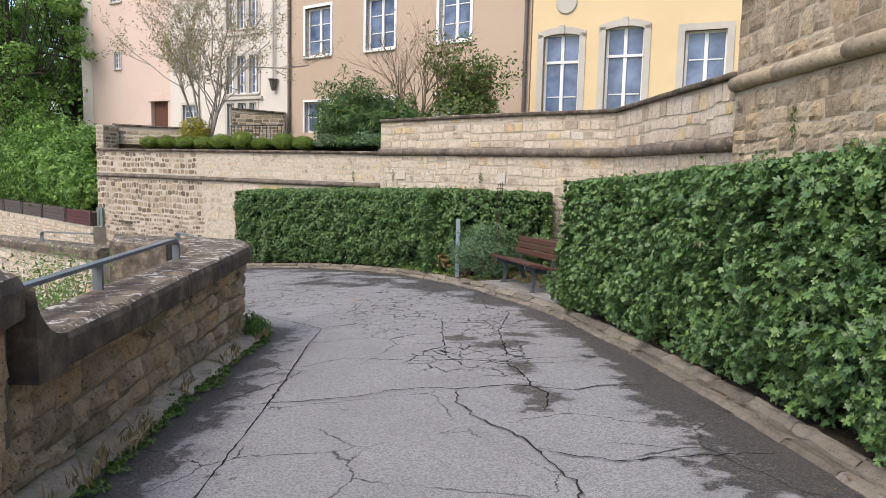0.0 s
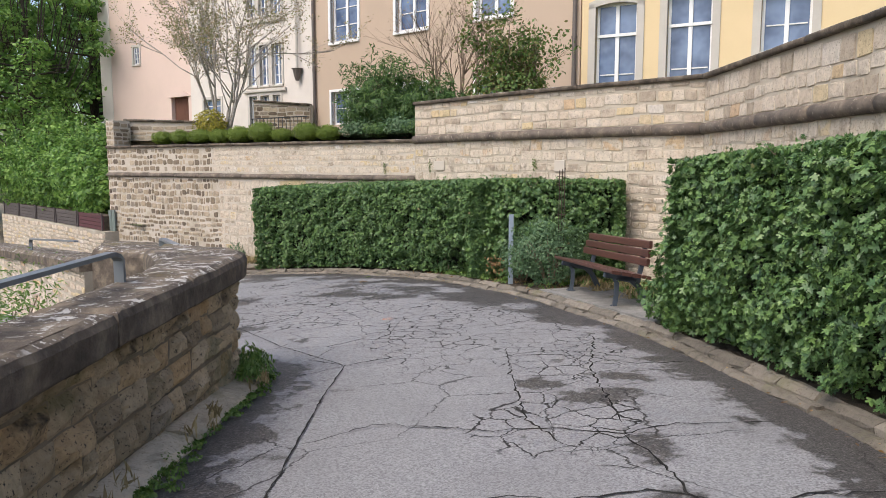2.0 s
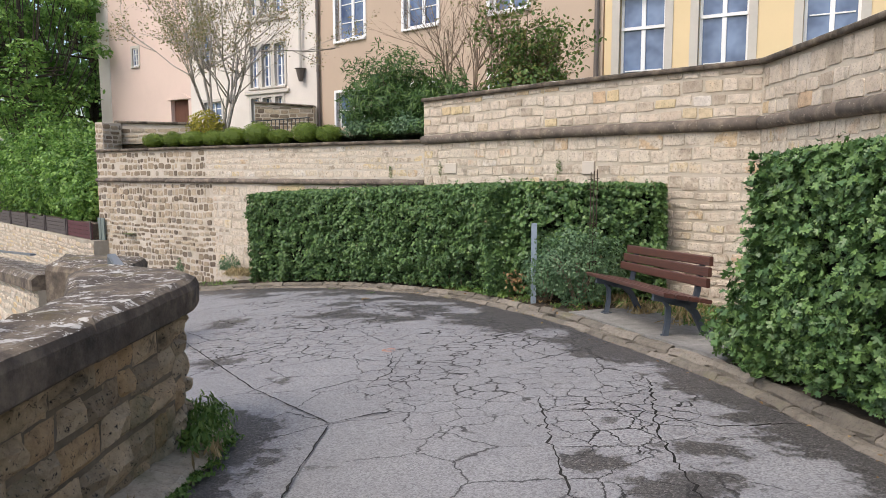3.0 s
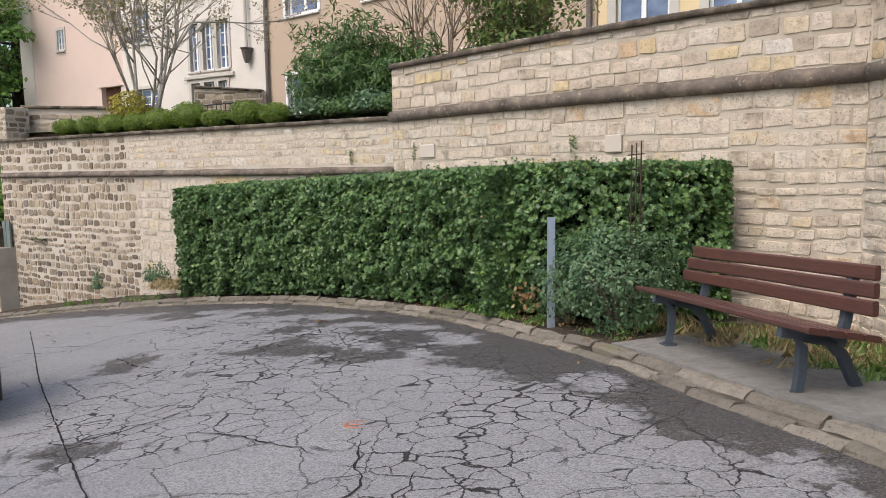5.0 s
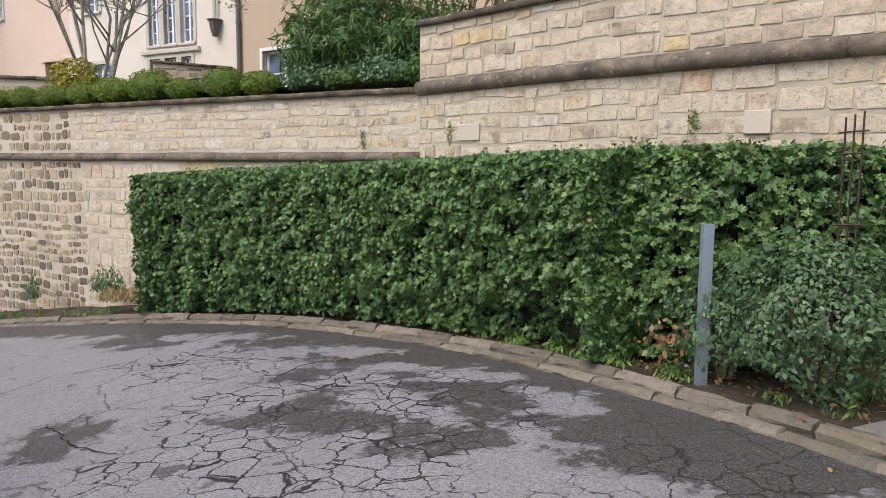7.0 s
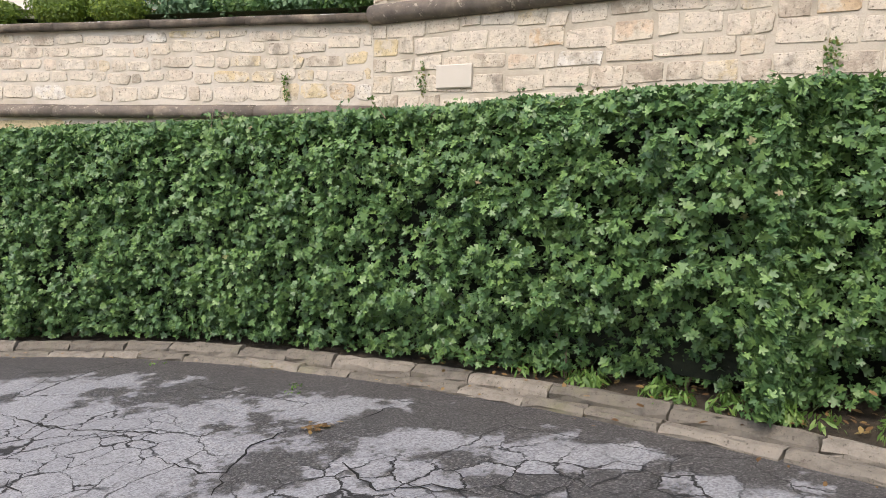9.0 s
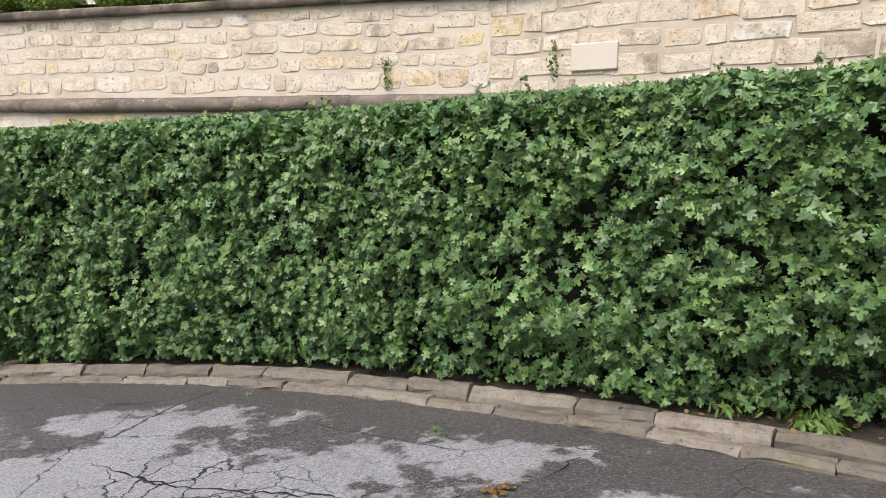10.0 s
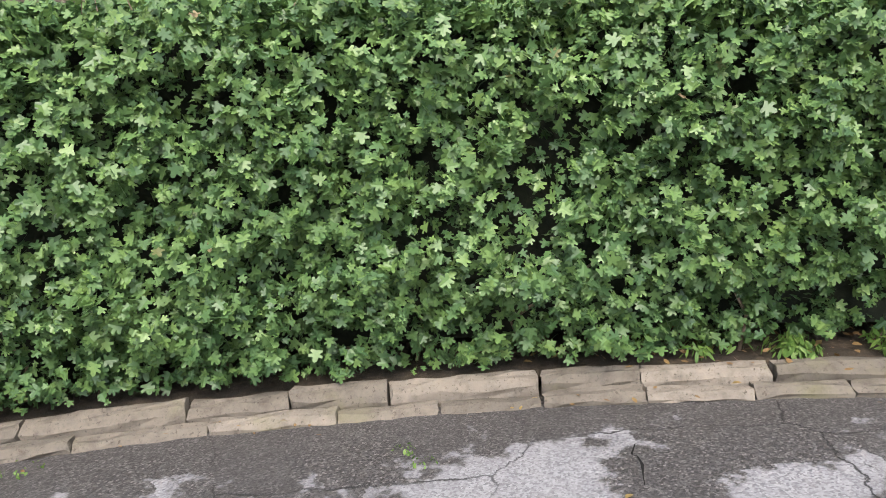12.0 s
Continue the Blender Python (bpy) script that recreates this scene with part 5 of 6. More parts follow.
def downpipe(parent, p, z0, z1, n):
    s = Shape()
    c = Vector((*p, 0)) + Vector(n) * 0.08
    s.tube([c + Vector((0, 0, z0)), c + Vector((0, 0, z1))], 0.055, 0.055, 8)
    pipe = part("downpipe", s, M_PIPE, parent, "brown metal rainwater downpipe")
    for z in np.arange(z0 + 0.8, z1, 1.7):
        k = Shape()
        k.tube([c + Vector((0, 0, z)), c + Vector((0, 0, z + 0.06))], 0.072, 0.072, 8)
        part("bracket", k, M_PIPE, pipe)


# tan house
TA, TB = (-5.98, 27.15), (2.12, 20.93)
t_holes = []
for p, q in (((-5.26, 26.6), (-4.24, 25.81)), ((-2.90, 24.79), (-1.90, 24.03)), ((-0.46, 22.92), (0.46, 22.21))):
    t_holes.append((along(TA, TB, p), along(TA, TB, q), 5.34, 7.0))
t_low = [(along(TA, TB, (-5.28, 26.61)), along(TA, TB, (-4.25, 25.8)), 2.72, 3.78), (along(TA, TB, (-2.9, 24.79)), along(TA, TB, (-1.9, 24.03)), 2.72, 3.78), (along(TA, TB, (-0.46, 22.92)), along(TA, TB, (0.46, 22.21)), 2.72, 3.78)]
tan, A, u, n, L = house("house", "tan rendered house with white casement windows", TA, TB, 1.9, 10.5, M_TAN, 8.0, t_holes + t_low)
for h in t_holes:
    house_window(tan, TA, u, n, *h, 2, (0.33, 0.66), 0.10, M_FRAME, border=0.07)
for h in t_low:
    house_window(tan, TA, u, n, *h, 2, (0.5,), 0.08, M_FRAME, sill=False)
downpipe(tan, A.xy + u.xy * 0.1, 2.0, 10.4, n)
downpipe(tan, A.xy + u.xy * (L - 0.12), 2.0, 10.4, n)

# yellow house
YA, YB = (2.15, 20.9), (9.0, 17.6)
y_holes = [(along(YA, YB, p), along(YA, YB, q), z0, z1) for p, q, z0, z1 in (((2.46, 20.75), (3.36, 20.31), 2.95, 5.26), ((3.99, 20.01), (4.89, 19.58), 2.95, 5.36), ((5.80, 19.14), (6.70, 18.70), 3.3, 5.14))]
yellow, A, u, n, L = house("house", "yellow rendered house with tall arched stone-framed windows", YA, YB, 1.9, 10.5, M_YELLOW, 8.0, y_holes)
for i, h in enumerate(y_holes):
    if i < 2:
        house_window(yellow, YA, u, n, *h, 2, (0.42,), 0.17, M_TRIM, sill=False, arch=0.13, transom=h[3] - 0.78, border=0.06)
    else:
        house_window(yellow, YA, u, n, *h, 2, (0.62, 0.2), 0.17, M_TRIM, sill=True, border=0.06)
s = Shape()
s.tube([A + u * 0.95 + Vector((0, 0, 6.05)), A + u * 0.95 + n * 0.05 + Vector((0, 0, 6.05))], 0.30, 0.27, 20)
part("medallion", s, M_TRIM, yellow, "oval grey stone medallion on the wall")

# pink and white house
KA, KB, KC = (-16.15, 33.28), (-11.6, 30.5), (-6.0, 27.15)
k_holes = [(along(KA, KB, (-14.75, 32.42)), along(KA, KB, (-14.4, 32.2)), 5.5, 6.2), (along(KA, KB, (-12.68, 31.16)), along(KA, KB, (-11.75, 30.6)), 2.4, 4.05), (along(KA, KB, (-14.9, 32.5)), along(KA, KB, (-14.3, 32.15)), 8.3, 9.2)]
pink, A, u, n, L = house("house", "pink rendered old house with a small deep window and brown door", KA, KB, 1.2, 11.5, M_PINK, 8.0, k_holes)
for h in (k_holes[0], k_holes[2]):
    house_window(pink, KA, u, n, *h, 2, (0.33, 0.66), 0.09, M_TRIM, set_back=0.03, border=0.04)
s = Shape()
h = k_holes[1]
for i in range(5):
    w = (h[1] - h[0]) / 5
    s.box(Vector((*KA, 0)), u, n, (h[0] + w * i + 0.004, -0.2, h[2]), (h[0] + w * (i + 1) - 0.004, -0.16, h[3]), 0.006)
part("door", s, M_DOOR, pink, "brown boarded door under a shallow arched hood")
hood = Shape()
for i in range(9):
    f0 = i / 8
    zf = lambda f: h[3] + 0.02 + 0.22 * (1 - (2 * f - 1) ** 2)
    q = lambda x, d, z: A + u * x + n * d + Vector((0, 0, z))
    x0 = h[0] - 0.15 + (h[1] - h[0] + 0.3) * f0
    hood.v += [tuple(q(x0, d, z)) for d, z in ((0, h[3]), (0.05, h[3]), (0.05, zf(f0)), (0, zf(f0)))]
hood.f = [(4 * i + a, 4 * i + b, 4 * i + 4 + b, 4 * i + 4 + a) for i in range(8) for a, b in ((0, 1), (1, 2), (2, 3))] + [(0, 1, 2, 3), (32, 33, 34, 35)]
part("door_hood", hood, M_PINK, pink)
# battered pale corner of the pink house
s = Shape()
q = lambda x, d, z: tuple(A + u * x + n * d + Vector((0, 0, z)))
s.v = [q(-0.72, -3, 0.5), q(-0.72, 0.03, 0.5), q(-0.003, 0.03, 0.5), q(-0.003, -3, 0.5), q(-0.86, -3, 8.4), q(-0.86, 0.02, 8.4), q(-0.003, 0.02, 9.7), q(-0.003, -3, 9.7)]
s.f = [(0, 1, 5, 4), (1, 2, 6, 5), (4, 5, 6, 7), (2, 3, 7, 6), (3, 0, 4, 7)]
part("buttress", s, M_WHITE, pink, "pale battered corner buttress")

w_list = []
LB = lambda p: along(KB, KC, p)
for p, q, z0, z1 in (((-11.0, 30.13), (-10.45, 29.8), 5.3, 6.3), ((-11.0, 30.13), (-10.45, 29.8), 8.0, 9.1), ((-10.95, 30.1), (-10.1, 29.6), 2.9, 3.85), ((-8.75, 28.75), (-8.4, 28.55), 2.3, 3.85), ((-8.25, 28.45), (-7.85, 28.25), 2.3, 3.85), ((-7.7, 28.15), (-7.4, 27.95), 2.5, 3.85),
                     ((-8.75, 28.75), (-8.4, 28.55), 4.2, 5.6), ((-8.25, 28.45), (-7.85, 28.25), 4.2, 5.6), ((-7.7, 28.15), (-7.3, 27.9), 4.2, 5.6), ((-8.75, 28.75), (-8.4, 28.55), 6.6, 7.9), ((-8.25, 28.45), (-7.85, 28.25), 6.6, 7.9), ((-7.7, 28.15), (-7.3, 27.9), 6.6, 7.9)):
    w_list.append((LB(p), LB(q), z0, z1))
white, A, u, n, L = house("house", "white rendered old house with stone-mullioned windows", KB, KC, 1.9, 11.5, M_WHITE, 8.0, w_list)
for i, h in enumerate(w_list):
    house_window(white, KB, u, n, *h, 2, (0.25, 0.5, 0.75), 0.10, M_TRIM, sill=True, set_back=0.10, border=0.04)
for z in (4.02, 6.4):
    s = Shape()
    s.box(A, u, n, (LB((-8.95, 28.9)), 0.0, z - 0.06), (LB((-7.1, 27.8)), 0.09, z + 0.06), 0.02)
    part("window_cornice", s, M_TRIM, white)
# corner pipe with a lantern-shaped rain head
s = Shape()
c = A + u * LB((-6.55, 27.48)) + n * 0.12
s.tube([c + Vector((0, 0, 4.6)), c + Vector((0, 0, 11))], 0.05, 0.05, 8)
part("drainpipe", s, M_TRIM, white)
s = Shape()
s.tube([c + Vector((0, 0, 4.25)), c + Vector((0, 0, 4.4)), c + Vector((0, 0, 4.62)), c + Vector((0, 0, 4.66))], 0.06, 0.2, 8)
part("rain_head", s, M_PIPE, white, "dark grey rainwater hopper head")

# low stone wall before the white house
gw = wall_body("wall_garden_low", (-7.9, 26.6), (-6.05, 26.75), (1.9, 1.9), (3.55, 3.4), 0.3, M_MORTAR, "low limestone garden wall against the tan house")
face_stones(gw, (-7.9, 26.6), (-6.05, 26.75), flat(2.1), flat(3.4), (0.11, 0.17), (0.2, 0.4), wr, M_RUBBLE, M_RUBBLE_I, 0.016, 0.015, 0.15, 80)
moulding(gw, (-7.9, 26.6), (-6.05, 26.75), 3.52, "coping", wr, CAP, M_COPING, drop=0.12)


# ---- plants on the terrace ----
def branchy(name, label, base, height, seed, stems, bark, leaf, leaf_count, leaf_size, spread=0.45, kind="oval", thick=0.05, category="tree", depth=4, group=""):
    """A tree of tapered, forking limbs with leaves scattered on its twigs."""
    g = np.random.default_rng(seed)
    ob = thing(name, label, category, base, group)
    tips = []

    def grow(wood, p, d, length, r, level):
        pts = [p]
        q, e = p.copy(), d.copy()
        for _ in range(3):
            e = (e + Vector((g.normal(0, 0.13), g.normal(0, 0.13), g.normal(0.05, 0.08)))).normalized()
            q = q + e * length / 3
            pts.append(q.copy())
        wood.tube(pts, r, r * 0.6, 6 if level < 2 else 4)
        if level >= depth - 2:
            tips.extend(pts[1:])
        if level < depth:
            for _ in range(g.integers(2, 5) if level else g.integers(3, 6)):
                f = g.uniform(0.35, 1.0)
                at = pts[0].lerp(pts[-1], f) if f < 0.95 else pts[-1]
                at = pts[min(3, int(f * 3))].lerp(pts[min(3, int(f * 3) + 1)], f * 3 % 1)
                nd = (e + Vector((g.normal(0, spread), g.normal(0, spread), g.normal(0.05, spread * 0.6)))).normalized()
                grow(wood, at, nd, length * g.uniform(0.5, 0.78), r * g.uniform(0.4, 0.6), level + 1)

    b = Vector(base)
    for i in range(stems):
        ang = 2 * math.pi * i / max(stems, 1) + g.uniform(-.4, .4)
        lean = 0.0 if stems == 1 else g.uniform(0.15, 0.4)
        wood = Shape()
        grow(wood, b + Vector((math.cos(ang) * 0.06, math.sin(ang) * 0.06, -0.05)), Vector((math.cos(ang) * lean, math.sin(ang) * lean, 1)).normalized(), height * g.uniform(0.38, 0.5), thick * g.uniform(0.7, 1.1), 0)
        part("trunk" if stems == 1 else "stem", wood, bark, ob, "", True)
    if leaf_count and tips:
        pick = g.integers(0, len(tips), leaf_count)
        c = np.array([tuple(tips[i]) for i in pick]) + g.normal(0, leaf_size * 0.9, (leaf_count, 3))
        nn = np.stack([g.normal(0, 0.7, leaf_count), g.normal(0, 0.7, leaf_count), np.ones(leaf_count)], 1)
        foliage("crown", leaves(c, nn, g.uniform(0.6, 1.3, leaf_count) * leaf_size, g, kind, 0.5), leaf, ob)
    return ob


branchy("tree", "slender multi-stemmed tree with sparse browning leaves", (-7.2, 21.9, 2.05), 6.2, 31, 8, M_PALEBARK, M_DRYLEAF, 11000, 0.06, 0.6, thick=0.042)
branchy("shrub", "nearly bare shrub with thin upright twigs", (-0.9, 19.4, 2.05), 4.2, 33, 6, M_TWIG, M_DRYLEAF, 120, 0.08, 0.42, category="shrub", thick=0.035)
branchy("shrub", "bushy shrub with green and bronze leaves", (0.3, 18.9, 2.05), 2.9, 35, 7, M_TWIG, M_BRONZE, 4600, 0.085, 0.45, category="shrub", thick=0.03)
bush("shrub", "dense green lower growth of the bronze-leaved shrub", "shrub", (0.35, 18.6, 2.05), 0.95, 1.5, 3600, 0.085, M_BRONZE, 36)
for i, (x, y, r, h) in enumerate(((-2.75, 19.35, 0.75, 1.75), (-2.0, 18.8, 0.7, 1.6), (-2.5, 18.6, 0.75, 1.0), (-1.2, 18.3, 0.7, 1.15))):
    bush("conifer", "dark green feathery yew bush behind the wall", "shrub", (x, y, 2.05), r, h, 4200, 0.16, M_YEW, 40 + i, "needle", group="yews on the terrace", lumps=0.9)
for i, (x, y) in enumerate(((-8.35, 21.25), (-7.75, 20.95), (-7.1, 20.6), (-6.45, 20.2), (-5.85, 19.85), (-5.2, 19.5), (-4.6, 19.1), (-3.95, 18.72), (-3.4, 18.4))):
    big = (0.36, 0.33, 0.40, 0.34, 0.42, 0.44, 0.34, 0.40, 0.36)[i]
    bush("box_ball", "clipped round box bush behind the coping", "box bush", (x - 0.16, y - 0.27, 1.93), big * 0.76, big * (0.98, 1.12, 0.92, 1.06)[i % 4], 3800, 0.03, M_BOX, 60 + i, group="box balls along the wall", lumps=0.15, twigs=5, core=0.82)
bush("shrub", "golden yellow-leaved shrub among the box balls", "shrub", (-7.35, 21.3, 2.0), 0.42, 0.85, 2000, 0.065, M_YELLOWLEAF, 75)
fence = thing("railing", "low black iron railing behind the box balls", "railing", (-6.6, 23.2, 2.05))
for i in range(15):
    s = Shape()
    p = Vector((-7.3 + i * 0.14, 24.6 - i * 0.09, 2.05))
    s.tube([p, p + Vector((0, 0, 0.75))], 0.012, 0.012, 5)
    part("bar", s, M_IRON, fence)
s = Shape()
s.tube([(-7.35, 24.63, 2.8), (-5.3, 23.32, 2.8)], 0.016, 0.016, 5)
part("top_rail", s, M_IRON, fence)

# ---- lower lane at the far side of the parapet ----
low = thing("wall_pier_lower", "dark lichened stone pier with a sloping top", "wall", (-4.5, 11.2, -0.6), kind="structure")
part("block", rounded_slab([(-3.9, 10.45), (-4.15, 11.6), (-5.3, 11.85), (-4.95, 10.95)], -1.0, 0.42, pr, 0.08), M_COPING, low)
rz = float(ground_z(-3.26, 9.21)) - 0.03
rail("handrail", "iron handrail running down from the parapet's end", (-2.52, 7.99, 0.045 + rz), (-3.26, 9.21, rz), 0.72 - rz, (0.02,))
lowpar = wall_body("wall_parapet_lower", (-14.0, 20.6), (-5.2, 11.2), (-1.8, -1.0), (-0.72, 0.08), 0.5, M_OLDWALL, "pale lower parapet below a dark coping")
s = Shape()
s.sweep([(-0.55, 0.0), (-0.52, 0.15), (0.0, 0.17), (0.06, 0.12), (0.06, 0.0)][::-1], [(-14.0, 20.6, -0.72), (-8.5, 14.72, -0.22), (-5.2, 11.2, 0.08)])
part("coping", s, M_COPING, lowpar)
rail("handrail", "thin bent iron handrail above the lower coping", (-5.6, 11.75, 0.17), (-7.7, 14.0, -0.04), 0.24, ())
face_stones(lowpar, (-14.0, 20.6), (-5.2, 11.2), lambda s: -1.75, lambda s: -0.74 + 0.0625 * s, (0.09, 0.16), (0.14, 0.36), pr, M_CREAM, M_CREAM_I, 0.02, 0.012, 0.2, 120, (-6, 12))
# planter boxes on a pale stone wall
QA, QB = (-18.5, 29.0), (-10.3, 21.2)
lowwall = wall_body("wall_lower_terrace", QA, QB, (-2.2, -1.9), (-0.42, -0.36), 0.5, M_OLDWALL, "pale plastered lower wall under wooden planters")
face_stones(lowwall, QA, QB, flat(-1.9), flat(-0.42), (0.09, 0.15), (0.16, 0.4), pr, M_CREAM, M_CREAM_I, 0.018, 0.012, 0.2, 150, (-11, 22))
qa, qb = Vector((*QA, -0.42)), Vector((*QB, -0.36))
qu = (qb - qa).normalized()
qn = Vector((qu.y, -qu.x, 0))
ql = (qb - qa).length
for i in range(5):
    x = 0.2 + i * (ql - 0.4) / 5
    w = (ql - 0.4) / 5 - 0.08
    red = i == 4
    ob = thing("planter", "maroon-stained wooden planter box on the lower wall" if red else "weathered grey-brown slatted wooden planter box on the lower wall", "planter", tuple(qa + qu * x), "planters on the lower wall")
    for j in range(4):
        s = Shape()
        s.box(qa, qu, qn, (x, -0.08, 0.02 + j * 0.105), (x + w, -0.05, 0.115 + j * 0.105), 0.005)
        part("board", s, M_MAROON if red else M_PLANK, ob)
    for e in (0.0, w - 0.06):
        s = Shape()
        s.box(qa, qu, qn, (x + e, -0.049, 0.0), (x + e + 0.06, -0.02, 0.47), 0.004)
        part("upright", s, M_PLANK, ob)
    s = Shape()
    s.box(qa, qu, qn, (x, -0.45, 0.02), (x + w, -0.082, 0.40))
    part("box", s, M_SOIL, ob)
ob = thing("shutter_panel", "grey-green metal hatch leaning at the wall's corner", "hatch", (-10.3, 21.3, -0.4))
for i in range(2):
    s = Shape()
    s.box(Vector((*W0, -0.42)), pu, pn, (0.02 + i * 0.15, 0.04, 0), (0.15 + i * 0.15, 0.08, 0.62), 0.006)
    part("leaf", s, M_SHUTTER, ob)
bankv = Shape()
bankv.v = [(*Vector(qa + qu * x - qn * d)[:2], z) for x in (-14, ql + 1.2) for d, z in ((0.47, -0.15), (6, 0.6), (16, 4.0), (40, 12))]
bankv.f = [(i, i + 1, i + 5, i + 4) for i in range(3)]
setting("bank", bankv, M_LAWN, "overgrown bank rising behind the lower wall", "bank")


def wood_tree(base, height, radius, seed, count, size=0.16, low=0.25):
    """A broad tree: trunk with limbs, and leaves in many clumps with gaps between."""
    g = np.random.default_rng(seed)
    ob = thing("tree", "leafy green broadleaf tree on the bank", "tree", base, "trees on the bank")
    b = Vector(base)
    w, C, N = Shape(), [], []
    w.tube([b - Vector((0, 0, 0.2)), b + Vector((0.1, 0, height * 0.4)), b + Vector((0.0, 0.1, height * 0.85))], radius * 0.06 + 0.06, 0.04, 7)
    clumps = 60
    for i in range(clumps):
        d = Vector((g.normal(), g.normal(), g.normal())).normalized() * g.uniform(0.55, 1.0) ** 0.6
        c = b + Vector((d.x * radius, d.y * radius, height * (low + (1 - low) * 0.5) + d.z * height * (1 - low) * 0.5))
        r = radius * g.uniform(0.15, 0.26)
        w.tube([b + Vector((0, 0, max(0.3, (c.z - b.z) * 0.6))), b.lerp(c, 0.6) + Vector((0, 0, 0.2)), c], 0.05, 0.012, 4)
        k = count // clumps
        e = g.normal(0, 1, (k, 3))
        e /= np.linalg.norm(e, axis=1, keepdims=True)
        rr = g.uniform(0.3, 1.0, (k, 1)) ** 0.5
        C.append(np.array(c) + e * rr * r * np.array([1.25, 1.25, 0.65]))
        N.append(e * 0.5 + np.array([0, 0, 0.9]))
    part("trunk", w, M_BARK, ob)
    C, N = np.concatenate(C), np.concatenate(N)
    foliage("crown", leaves(C, N, g.uniform(0.6, 1.3, len(C)) * size, g, "oval", 0.6), M_TREE, ob)


for i, (x, y, z, h, r) in enumerate(((-15.2, 28.3, 0.1, 2.9, 1.9), (-17.8, 30.5, 0.2, 3.8, 2.3), (-13.2, 26.4, 0.0, 2.1, 1.3), (-19.5, 32.5, 0.6, 10.5, 3.4), (-22.5, 31.5, 0.8, 11, 3.6), (-18.8, 36.5, 1.5, 11.5, 3.0), (-25, 37, 2.5, 13, 4.5))):
    wood_tree((x, y, z), h, r, 90 + i, 9000 if h > 5 else 6000, 0.2 if h > 5 else 0.15, 0.12 if h < 5 else 0.2)
for i, (x, y, r, h) in enumerate(((-11.6, 23.6, 0.8, 1.3), (-12.6, 24.7, 1.0, 1.9), (-13.9, 25.9, 1.1, 2.2), (-15.2, 27.2, 1.2, 2.4), (-16.6, 28.6, 1.2, 2.3), (-18.0, 29.8, 1.2, 2.2), (-13.4, 26.6, 1.0, 2.9), (-17.4, 30.6, 1.5, 4.0))):
    bush("shrub", "leafy wild shrub crowding behind the planters", "shrub", (x, y, -0.1), r, h, 3800, 0.13, M_TREE, 120 + i, "oval", group="shrubs behind the planters", lumps=0.7, twigs=8)
for i, (x, y, z, r, h) in enumerate(((-3.0, 5.6, -0.35, 0.45, 1.05), (-3.3, 6.6, -0.4, 0.5, 1.1), (-3.7, 7.5, -0.5, 0.5, 1.15), (-4.4, 8.4, -0.6, 0.5, 1.2), (-2.8, 4.5, -0.3, 0.4, 0.95))):
    bush("wild_plant", "straggly flowering weeds behind the parapet", "weeds", (x, y, z), r, h, 1500, 0.05, M_WEED, 140 + i, "blade", group="wild plants behind the parapet", lumps=0.9, twigs=12)
g = np.random.default_rng(7)
C = np.stack([g.uniform(-48, -16, 9000), g.uniform(40, 52, 9000), g.uniform(0, 17, 9000)], 1)
foliage("woods", leaves(C, np.tile([0.2, -0.8, 0.6], (9000, 1)), g.uniform(0.5, 1.1, 9000), g, "oval"), M_TREE, None)
tagged(bpy.data.objects["woods"], "dense green woodland on the hillside behind", "woods")


# ---- small growth and litter ----
def tufts(name, label, spots, blades, length, material, seed, kind="blade", flat_out=0.5, category="weeds", tall=0.0):
    g = np.random.default_rng(seed)
    C, N, Z = [], [], []
    for x, y, z, r in spots:
        for _ in range(blades):
            a, d = g.uniform(0, 2 * math.pi), r * g.uniform(0, 1) ** 0.5
            l = length * g.uniform(0.5, 1.2)
            C.append((x + math.cos(a) * d, y + math.sin(a) * d, z + l * 0.35 * (1 - flat_out) + tall * g.uniform(0, 1) ** 1.5 * max(0.1, 1 - d / (r + 0.01) * 0.7)))
            N.append((math.cos(a), math.sin(a), flat_out * 1.5))
            Z.append(l)
    s = leaves(C, N, Z, g, kind, -1.2, 0.4)
    ob = tagged(new(name, s.mesh(name, material)), label, category, "", "stuff")
    return ob


def ground_spots(line, lift, count, seed, r, jitter=0.06):
    g = np.random.default_rng(seed)
    out = []
    for _ in range(count):
        p = line[g.integers(0, len(line))]
        x, y = p.x + g.normal(0, jitter), p.y + g.normal(0, jitter)
        out.append((x, y, float(ground_z(x, y)) + lift, r * g.uniform(0.5, 1.5)))
    return out


foot_line = [p for p in shifted(strip_near, 0.02) if 1.5 < p.y < 7.7]
tufts("weeds", "green weeds growing from the joints of the parapet footing", ground_spots(foot_line, 0.025, 170, 3, 0.055), 50, 0.026, M_WEED, 11, "oval")
tufts("weeds", "weeds and moss at the foot of the parapet", ground_spots([p for p in shifted(strip_near, 0.21) if 1.5 < p.y < 7.7], 0.05, 110, 4, 0.055, 0.05), 50, 0.024, M_WEED, 12, "oval", 0.3)
tufts("dry_grass", "withered yellow stalks at the foot of the parapet", ground_spots([p for p in shifted(strip_near, -0.02) if 2.0 < p.y < 7.2], 0.07, 24, 41, 0.05, 0.03), 14, 0.09, M_STRAW, 42, "needle", 0.15, "grass", 0.10)
tufts("weeds", "clump of tall weeds at the parapet's end", [(-1.8, 7.5, -0.1, 0.15), (-1.88, 7.7, -0.1, 0.16), (-1.78, 7.3, -0.08, 0.1), (-2.0, 7.9, -0.12, 0.16)], 300, 0.05, M_WEED, 13, "blade", 0.3, tall=0.15)
